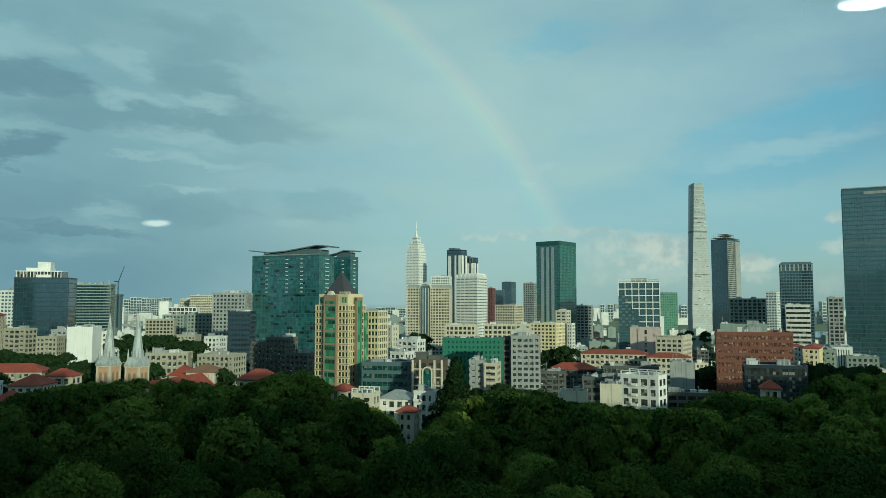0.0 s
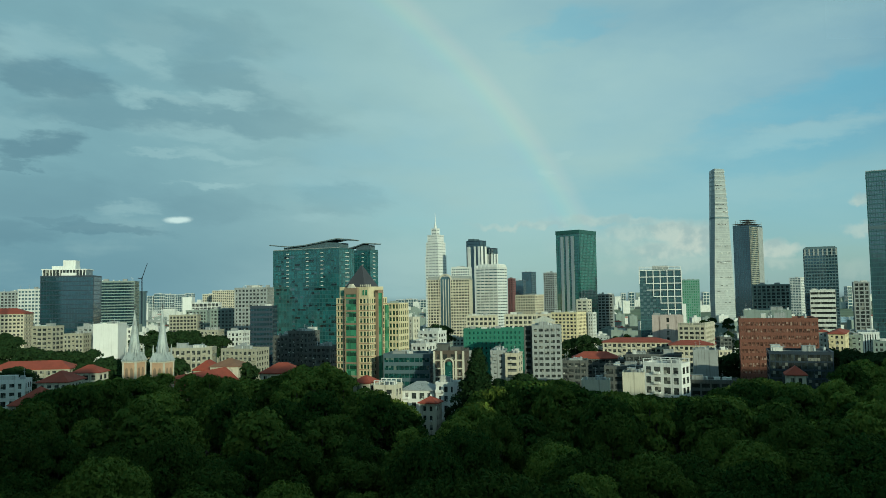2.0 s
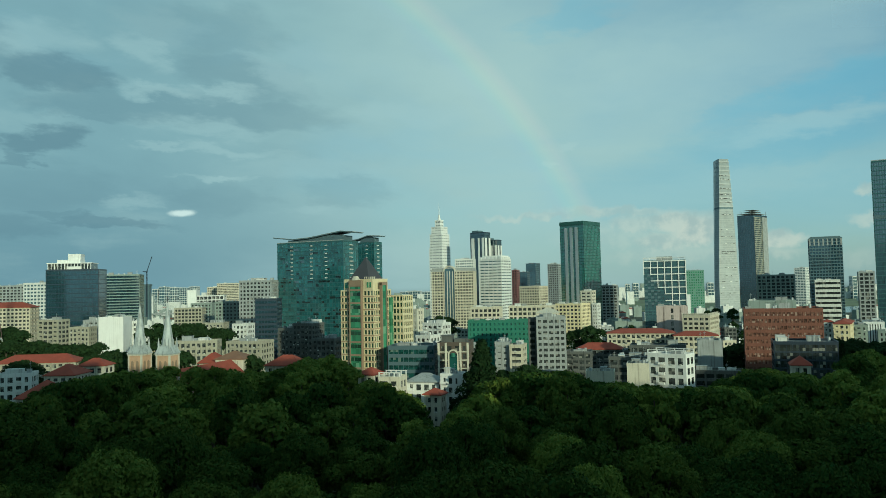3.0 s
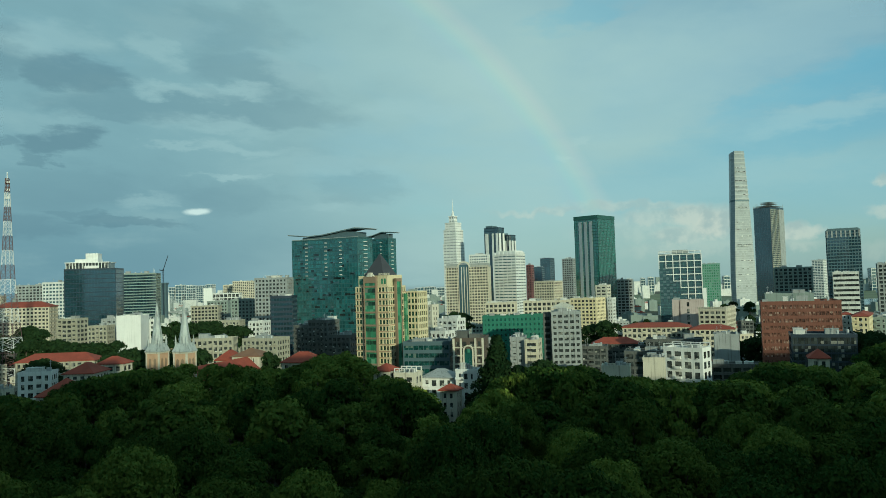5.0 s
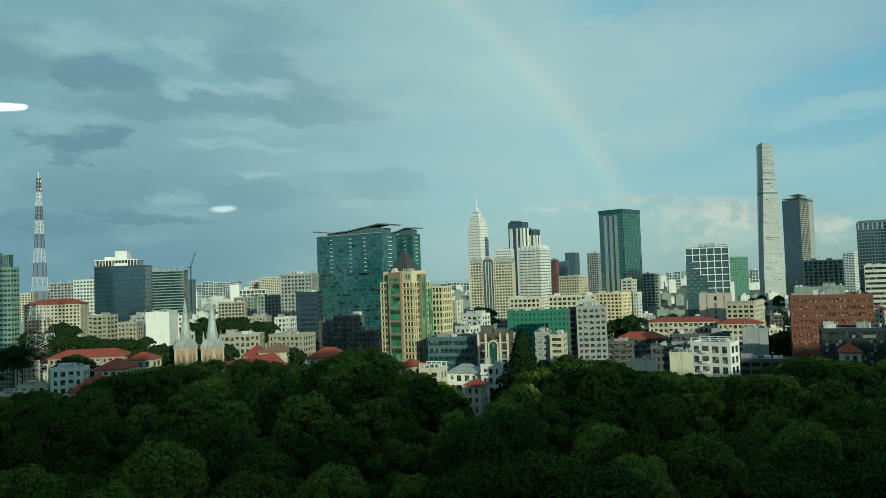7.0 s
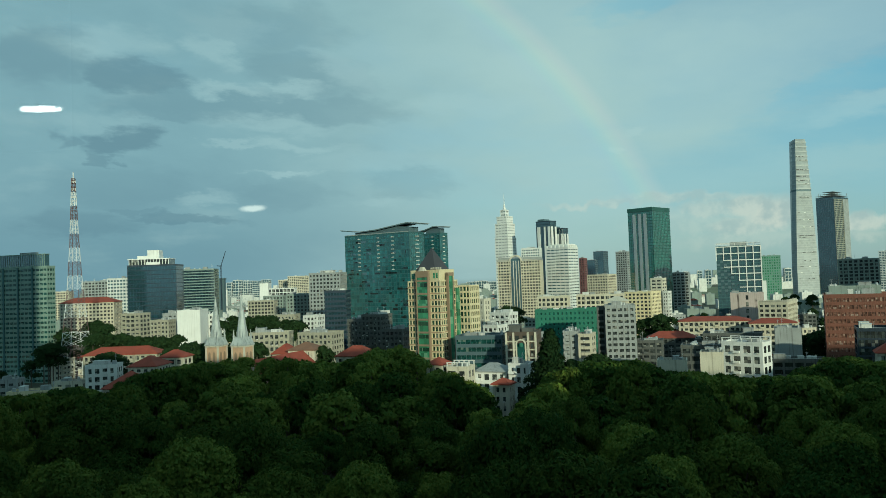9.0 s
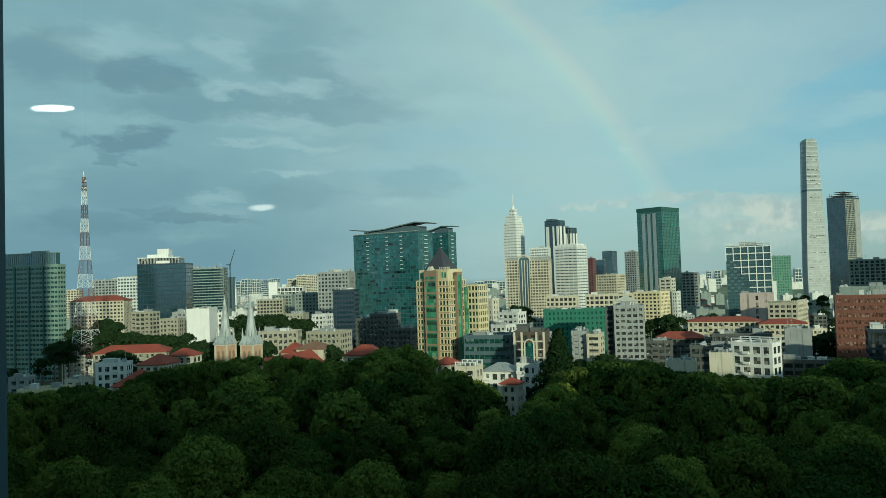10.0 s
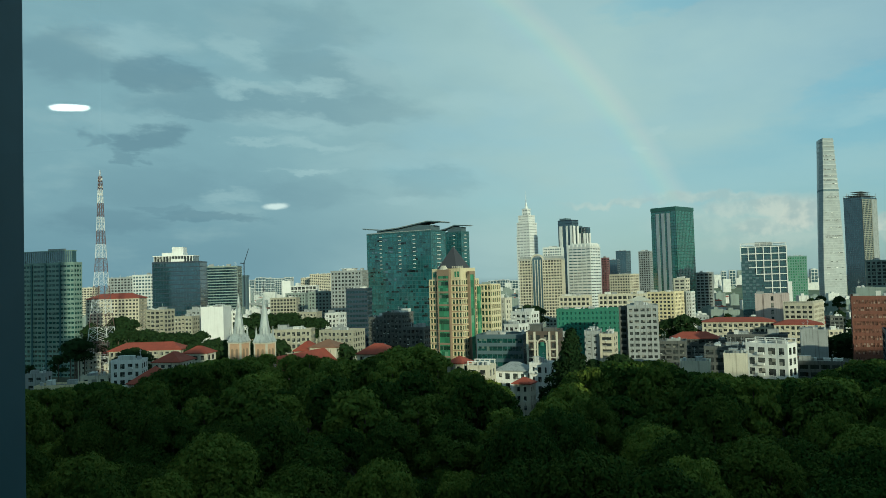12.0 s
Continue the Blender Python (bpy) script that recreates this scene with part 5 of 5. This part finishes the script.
block("white_flats", "cream far flats beside the mast", -671.0, 1000.0, -14, 31.9, 20.0, 62.4, "cream", fh=3.4, cw=4)
block("navy_tower", "dark navy glass office block with white roof structures", -303.4, 600.0, -12, 40.6, 24.0, 82.4, "navy", fh=3.7, cw=2.4, crown=14)
block("ribbon_tower", "grey-green office block with ribbon windows", -305.3, 680.0, -14, 34.8, 24.0, 79.3, "ribbon", fh=2.6, cw=3.0)
block("white_block", "plain white windowless block", -245.2, 520.0, -6, 17.1, 18.0, 45.2, "plainwhite", fh=30, cw=30)
block("white_flats", "white flats beside the plain block", -244.1, 540.0, -12, 9.4, 14.0, 41.2, "white", fh=3.3, cw=3.2, panes=1)
block("beige_house", "beige block with barred side windows", -303.8, 540.0, 8, 16.8, 13.2, 43.4, "dull", fh=3.4, cw=4, panes=1)
block("beige_house", "small cream flats beside trees", -275.2, 530.0, 0, 14.8, 12.0, 38.1, "dull", fh=3.3, cw=3, panes=1)
block("beige_house", "narrow grey block between flats", -282.9, 560.0, -10, 11.7, 12.0, 42.0, "plaingrey", fh=3.3, cw=4, panes=1)
block("concrete_tower", "grey concrete apartment block with a stepped white top", -173.3, 650.0, 4, 29.8, 19.3, 70.8, "greygrid", fh=3.3, cw=3.2, crown=4)
block("navy_slab", "dark navy windowless slab", -145.1, 560.0, -4, 16.9, 20.0, 55.5, "darkslab", fh=3.6, cw=2.4)
block("white_long_block", "long white block with a row of small windows", -382.2, 1150.0, -8, 54.8, 24.0, 55.4, "white", fh=6, cw=6)
block("white_long_block", "white end wall of the long block", -422.1, 1140.0, -8, 13.7, 24.0, 63.9, "plainwhite", fh=30, cw=30)
block("sunlit_tower", "sunlit cream apartment block", -467.1, 1500.0, -8, 44.0, 24.0, 77.1, "cream", fh=3.4, cw=4)
block("sunlit_tower", "sunlit cream lower apartment block", -524.9, 1550.0, -8, 24.7, 24.0, 70.2, "cream", fh=3.4, cw=4)
block("cream_flats", "cream flats with dark window squares", -275.5, 760.0, -6, 28.2, 16.0, 45.3, "dull", fh=3.4, cw=3.6)
block("grey_flats", "grey-green flats with flat roof", -279.3, 800.0, -4, 22.7, 12.1, 49.2, "greengrey", fh=3.4, cw=3.6)
block("grey_flats", "dark grey flats with a flat roof", -222.9, 720.0, -6, 24.7, 16.0, 51.5, "greengrey", fh=3.4, cw=3.6)
block("flats_with_balconies", "cream flats with dark balconies", -186.6, 560.0, 0, 16.7, 14.0, 38.0, "dull", fh=3.3, cw=2.8, panes=1)
block("white_shop_house", "white shop house with blue windows", -162.3, 540.0, 10, 11.9, 12.4, 37.7, "white", fh=3.3, cw=3, panes=1)
block("long_cream_hall", "long cream hall with arched windows", -147.1, 430.0, -6, 24.1, 12.0, 33.4, "dull", fh=3.8, cw=3.2, panes=1)
block("terrace_flats", "cream terraced flats with dark canopy", -118.3, 420.0, 14, 22.7, 15.0, 32.9, "dull", fh=3.2, cw=3.0, panes=1)
block("school_hall", "long pale school hall with a red tiled roof", -206.9, 385.0, -8, 40.3, 14.0, 27.2, "dull", fh=3.6, cw=3.2, panes=1, hip=4.2)
block("school_hall", "pale arcade wing with a flat roof", -197.7, 330.0, -14, 14.1, 10.0, 27.0, "whitehouse", fh=3.8, cw=3.2, panes=1)
block("school_hall", "arcade house under a red tiled gable roof", -175.3, 325.0, -2, 13.4, 15.8, 26.8, "plaincream", fh=4, cw=3.4, panes=1, hip=4.6)
block("red_roof_wing", "low wing with a red tiled roof by the trees", -167.4, 292.0, 10, 15.9, 16.0, 21.1, "plaincream", fh=4, cw=4, hip=7)
block("red_roof_wing", "small house with a red tiled roof", -174.2, 350.0, 0, 12.7, 10.0, 28.3, "plaincream", fh=4, cw=4, hip=3.6)
block("post_hall", "brown-roofed hall with tall white pilasters", -115.0, 375.0, 8, 15.0, 14.0, 27.8, "paleyellow", fh=6, cw=2.2, panes=1, hip=4.0)
block("red_roof_hall", "house with a broad red roof by the trees", -75.7, 330.0, 12, 16.7, 12.0, 28.6, "plaincream", fh=5, cw=4, hip=4.6)
block("low_yellow_house", "low yellow flat-roofed house", -209.4, 300.0, -14, 19.0, 10.0, 19.7, "yellow", fh=3.6, cw=4, panes=1)
block("low_yellow_house", "low pale flat-roofed house", -215.4, 330.0, -12, 12.7, 9.0, 19.6, "paleyellow", fh=3.6, cw=4, panes=1)
block("low_white_house", "low white house with a tiled eave", -256.6, 340.0, -14, 9.2, 9.0, 19.7, "plaingrey", fh=3.6, cw=4, panes=1)
block("red_roof_wing", "small hall with a red tiled roof beside pilasters", -130.2, 380.0, 6, 9.8, 14.0, 25.7, "dull", fh=4, cw=3, hip=5.0)
block("distant_block", "pale apartment block on the horizon", -992.9, 2300.0, 8, 27.3, 30.0, 55.9, "whitefine", fh=9, cw=9)
block("distant_block", "pale apartment block on the horizon", -975.1, 2300.0, 8, 18.8, 30.0, 72.1, "whitefine", fh=9, cw=9)
block("distant_block", "pale apartment block on the horizon", -951.6, 2300.0, 8, 20.8, 30.0, 78.8, "whitefine", fh=9, cw=9)
block("distant_block", "pale apartment block on the horizon", -960.7, 2400.0, 8, 32.5, 30.0, 76.6, "whitefine", fh=9, cw=9)
block("distant_block", "pale apartment block on the horizon", -1150.6, 3000.0, 8, 48.4, 30.0, 78.5, "whitefine", fh=9, cw=9)
block("distant_block", "pale apartment block on the horizon", -1184.5, 3200.0, 8, 34.2, 30.0, 83.4, "whitefine", fh=9, cw=9)
block("distant_block", "pale apartment block on the horizon", 610.5, 2800.0, 8, 16.7, 30.0, 54.3, "whitefine", fh=9, cw=9)
block("distant_block", "pale apartment block on the horizon", 596.6, 2600.0, 8, 19.4, 30.0, 56.9, "whitefine", fh=9, cw=9)
block("distant_block", "pale apartment block on the horizon", -198.2, 2500.0, 8, 31.2, 30.0, 45.7, "whitefine", fh=9, cw=9)
block("distant_block", "pale apartment block on the horizon", -160.1, 2500.0, 8, 35.0, 30.0, 47.6, "whitefine", fh=9, cw=9)
block("distant_block", "pale apartment block on the horizon", -130.8, 2600.0, 8, 30.3, 30.0, 43.1, "whitefine", fh=9, cw=9)
block("distant_block", "pale apartment block on the horizon", 724.5, 2200.0, 8, 17.8, 30.0, 54.5, "whitefine", fh=9, cw=9)
block("distant_block", "pale apartment block on the horizon", 1003.5, 2300.0, 8, 10.0, 30.0, 73.3, "whitefine", fh=9, cw=9)
block("distant_block", "pale apartment block on the horizon", 1139.1, 2200.0, 8, 12.6, 30.0, 64.5, "whitefine", fh=9, cw=9)

# ---- small houses that fill the quarters between ----
foot = []
for o in list(scene.objects):
    if o.parent is None and o.type == "EMPTY" and o.name.split(".")[0] not in ("window_1",):
        m = o.matrix_basis
        pts = [m @ Vector(c) for ch in o.children if ch.type == "MESH" and ch.name.split(".")[0] in ("wall", "glazing", "tower", "nave") for c in ((p.co + Vector(ch.location)) for p in list(ch.data.vertices)[:8] + list(ch.data.vertices)[-8:])]
        if pts:
            foot.append((min(p.x for p in pts) - 2, max(p.x for p in pts) + 2, min(p.y for p in pts) - 2, max(p.y for p in pts) + 2))
rng = random.Random(5)
STYLES = ("white", "cream", "plaincream", "plaingrey", "olddark", "greengrey", "yellow", "olddark", "plaingrey")
TONE = {"w": "white", "c": "cream", "p": "plain pale", "o": "dark weathered", "g": "grey-green", "y": "yellow"}
far_walls, far_roofs, far_greys = Boxes(), Boxes(), Boxes()
gaps = []
for row in range(30):
    y = 445 + row * 32 + row * row * 1.2
    x = -0.78 * y
    while x < 0.66 * y:
        w, d = rng.uniform(8, 20) * (1 + row * .02), rng.uniform(9, 16)
        h = rng.choice((8, 10, 12, 14, 16, 19)) + (rng.uniform(4, 10) if rng.random() < .15 else 0)
        px, py = x, y + rng.uniform(-6, 6)
        x += w + rng.uniform(1.0, 9.0)
        if py > 1300 and px > 330:
            continue
        if any(px - w < b and px > a and py < dd and py + d > c for a, b, c, dd in foot):
            continue
        if rng.random() < (.50 if row < 9 else .25):
            gaps.append((px - w / 2, py + d / 2))
            continue
        st = rng.choice(STYLES)
        tiled = h < 15 and rng.random() < .45
        if row < 9:
            block("town_house", TONE[st[0]] + " low town house with a " + ("red tiled" if tiled else "flat") + " roof",
                  px, py, rng.uniform(-4, 12), w, d, h, st, fh=3.3, cw=3.2, hip=3.0 if tiled else 0.0, category="house")
        else:
            (far_walls if rng.random() < .5 else far_greys).box(px - w, py, 0, px, py + d, h).box(px - w * .7, py + 2, h, px - w * .4, py + d * .6, h + 2.5)
            if tiled:
                far_roofs.hip(px - w, py, px, py + d, h, 3.0)
        foot.append((px - w, px, py, py + d))
for k in range(420):
    py = rng.uniform(1900, 4400)
    px = rng.uniform(-.75, .62) * py
    w, h = rng.uniform(10, 40), rng.uniform(8, 26) + (rng.uniform(10, 34) if rng.random() < .2 else 0)
    (far_walls if rng.random() < .7 else far_greys).box(px - w, py, 0, px, py + 14, h)
tagged(new("far_house", far_walls.mesh("far_house", "white")), "pale low houses crowded in the distance", "houses", kind="stuff")
tagged(new("far_house", far_greys.mesh("far_house", "greengrey")), "grey-green low houses crowded in the distance", "houses", kind="stuff")
tagged(new("far_roof", far_roofs.mesh("far_roof", "tile")), "red tiled roofs of distant low houses", "roofs", kind="stuff")


# ---- trees ----
def leaf_cloud(rs, centres, radii, count, size, foliage="leaf"):
    """Many small leaf clumps on the outer shells of the limbs' crowns."""
    verts, faces = [], []
    weights = np.array(radii) ** 2
    pick = rs.choice(len(centres), count, p=weights / weights.sum())
    v = rs.normal(size=(count, 3))
    v /= np.linalg.norm(v, axis=1)[:, None]
    v[:, 2] = np.where(v[:, 2] < -.25, -v[:, 2], v[:, 2])
    c = np.array(centres)[pick] + v * (np.array(radii)[pick] * rs.uniform(.72, 1.08, count))[:, None] * np.array([1, 1, .82])
    nrm = v + rs.normal(scale=.45, size=(count, 3))
    nrm /= np.linalg.norm(nrm, axis=1)[:, None]
    u = np.cross(nrm, rs.normal(size=(count, 3)))
    u /= np.linalg.norm(u, axis=1)[:, None]
    w = np.cross(nrm, u)
    s = rs.uniform(.6, 1.25, count)[:, None] * size
    blade = np.stack([c - u * s - w * s * .75, c + u * s - w * s * .6, c + u * s * .1 + w * s], 1).reshape(-1, 3)
    me = bpy.data.meshes.new("crown")
    me.from_pydata(blade.tolist(), [], np.arange(count * 3).reshape(-1, 3).tolist())
    me.materials.append(M[foliage])
    return me


def tree(seed, height, spread, lobes, leaves, size=.42, low=.38, cone=False, foliage="leaf"):
    rs = np.random.RandomState(seed)
    r = root("tree", "tall broad dark green tree in the park", "tree", 0, 0, group="park trees")
    trunk = Boxes()
    trunk.frustum(0, 0, 0, .55, height * low, .38, 8)
    centres, radii = [], []
    hv = height * (1 - low) * .5
    for i in range(lobes):
        up = 1 - 1.5 * (i + .5) / lobes
        a = 2.4 * i + rs.uniform(-.35, .35)
        side = math.sqrt(1 - up * up) * spread * .66 * rs.uniform(.82, 1.1)
        rad = spread * rs.uniform(.29, .43)
        z = height - hv + up * (hv - rad * .72) + rs.uniform(-.7, .4)
        if cone:
            u = ((i + .5) / lobes) ** .8
            side, rad = spread * (1 - u) * rs.uniform(.45, .8), spread * (.46 - .32 * u) * rs.uniform(.8, 1.15)
            z = height * (low + (1 - low) * u) - rad * .6
        centres.append((side * math.cos(a), side * math.sin(a), z))
        radii.append(rad)
        if i % 3 == 0:
            trunk.strut((0, 0, height * low * .9), (centres[-1][0] * .9, centres[-1][1] * .9, z - rad * .3), .16)
    part("trunk", trunk, "bark", r)
    crown = new("crown", leaf_cloud(rs, centres, radii, leaves, size, foliage))
    crown.parent = r
    return r


KINDS = [tree(11, 25, 8.8, 24, 11500, .29), tree(12, 25, 7.8, 18, 9500, .29), tree(13, 25, 9.8, 30, 13000, .30), tree(14, 25, 8.2, 16, 10500, .31, .34), tree(15, 25, 9.2, 22, 12000, .28)]
FAR = [tree(21, 25, 8.2, 20, 4000, .48, .30), tree(22, 25, 7.4, 16, 3600, .48, .30), tree(23, 25, 9.0, 24, 4600, .50, .30)]
# uses the darkened leaf copy, so the crown looks shaded
TALL = [tree(16, 25, 8.0, 46, 12000, .36, .22, True, "evergreen")]
# top of the tree line: drop below eye level per metre of distance, by bearing
BEARING = (-0.809, -0.772, -0.707, -0.653, -0.617, -0.573, -0.538, -0.503, -0.469, -0.435, -0.405, -0.384, -0.351, -0.318, -0.286, -0.254, -0.221, -0.197, -0.174, -0.159, -0.144, -0.105, -0.084, -0.066, -0.058, -0.044, -0.035, -0.016, 0.057, 0.088, 0.133, 0.171, 0.201, 0.239, 0.276, 0.314, 0.352, 0.383, 0.42, 0.458, 0.488, 0.504, 0.543, 0.594)
DROP = (0.149, 0.149, 0.143, 0.135, 0.15, 0.119, 0.111, 0.107, 0.106, 0.103, 0.093, 0.098, 0.103, 0.106, 0.11, 0.106, 0.092, 0.087, 0.095, 0.108, 0.122, 0.127, 0.130, 0.150, 0.186, 0.188, 0.170, 0.152, 0.114, 0.116, 0.116, 0.127, 0.13, 0.136, 0.139, 0.14, 0.127, 0.116, 0.118, 0.13, 0.12, 0.103, 0.085, 0.077)
rng = random.Random(9)
y = 114.0
grove = []
while y < 350:
    gap = 15.0 if y < 285 else 10.0
    x = -.82 * y - 6 + rng.uniform(0, gap)
    while x < .66 * y + 6:
        px, py = x + rng.uniform(-3.5, 3.5), y + rng.uniform(-3.5, 3.5)
        x += gap
        bear = px / py
        if any(a - 1 < px < b + 1 and c - 1 < py < d + 1 for a, b, c, d in foot):
            continue
        limit = EYE - max(float(np.interp(bear + d / py, BEARING, DROP)) for d in ((-3.5, 0.0, 3.5) if -.10 < bear < 0 else (0.0,))) * py
        hgt = limit * rng.uniform(.94, 1.01) if limit < 35 else rng.uniform(20, 34)
        if hgt < 9:
            continue
        if py > 285:
            grove.append((px, py, hgt, rng.uniform(6, 8.5)))
            continue
        kind_of = KINDS[rng.randrange(5)] if py < 190 else FAR[rng.randrange(3)]
        s = hgt / 25
        t = copy_thing(kind_of, pose(px, py, 0, 0, 0, rng.uniform(0, 360)))
        t.scale = (rng.uniform(.84, 1.18) * (.5 + .42 * s),) * 2 + (s,)
    y += gap * .93
for k, o in enumerate(KINDS + FAR + TALL):
    o.matrix_basis = pose(-84 + 20 * k, 88, 0, 0, 0, 40 * k) @ Matrix.Diagonal((1, 1, .8, 1))
# the tall pointed tree among the villas
for px, py, hgt, wide in ((5.1, 291, 41.6, 1.75), (13.0, 288, 30, 1.7), (7.0, 286, 25, 1.3), (23, 288, 27, 1.6), (31, 282, 25, 1.6)):
    t = copy_thing(TALL[0], pose(px, py, 0, 0, 0, 70 * px))
    t.scale = (wide, wide, hgt / 25)


def wood(name, label, spots, leaves, size, seed, foliage="leaf"):
    """Trees too far and too dense to count, as one sheet of leaf clumps on trunks."""
    rs = np.random.RandomState(seed)
    centres, radii, trunk = [], [], Boxes()
    for px, py, hgt, rad in spots:
        trunk.frustum(px, py, 0, .45, hgt - rad, .3, 6)
        for k in range(16):
            a, q = 2.4 * k, rad * .72 * math.sqrt(k / 16)
            r1 = rad * rs.uniform(.34, .50)
            centres.append((px + q * math.cos(a), py + q * math.sin(a), hgt - r1 * .82 - (q / rad) ** 2 * rad * 1.3 - rs.uniform(0, .8) - (rad * .7 if k % 2 and k > 5 else 0)))
            radii.append(r1)
    ob = new(name, leaf_cloud(rs, centres, radii, leaves * len(spots), size, foliage))
    tagged(ob, label, "trees", kind="stuff")
    tagged(new(name + "_trunk", trunk.mesh("trunk", "bark")), "dark trunks of the distant trees", "trunks", kind="stuff")


# clumps of street trees: centre, height, number, spread
WEST_CLUMPS = [
    (-328, 486, 37.8, 4, 5), (-300, 480, 41.9, 6, 7), (-238, 428, 32.2, 9, 11), (-190, 390, 31.0, 10, 14), (-198, 475, 42.5, 5, 12),
    (-201, 526, 38.6, 4, 9), (-148, 366, 33.0, 7, 10), (-303, 433, 30.0, 5, 5), (-217, 353, 31.2, 4, 5), (-112, 383, 28.7, 3, 3),
    (-276, 440, 36.1, 4, 8), (-261, 440, 34.9, 4, 8), (-246, 440, 33.6, 4, 8), (-230, 440, 32.4, 4, 8),
    (-183, 480, 41.4, 5, 9), (-165, 484, 38.7, 5, 9),
    (-20, 641, 36.4, 5, 12),
]
EAST_CLUMPS = [
    (85, 543, 30.4, 6, 12), (310, 899, 28.6, 6, 28), (144, 412, 27.2, 6, 14), (204, 385, 30.0, 16, 17),
    (110, 445, 26.2, 8, 13), (30, 372, 23.0, 2, 3), (157, 333, 27.0, 5, 6),
]
city = []
for cx, cy, hgt, count, wide in WEST_CLUMPS + EAST_CLUMPS:
    for k in range(count):
        a, q = 2.4 * k, wide * math.sqrt((k + .3) / count)
        city.append((cx + q * math.cos(a), cy + q * math.sin(a), hgt * rng.uniform(.94, 1.05), 7.0))
for k, (px, py) in enumerate(gaps):
    if py < 800:
        city.append((px, py, 12 + (k * 7 % 11), 4.8 + (k * 3 % 4) * .6))
wood("park_edge", "dense dark green tree crowns at the far edge of the park", grove, 1500, .66, 31)
wood("city_wood", "green trees between the low houses of the city", city, 950, .75, 32, "evergreen")
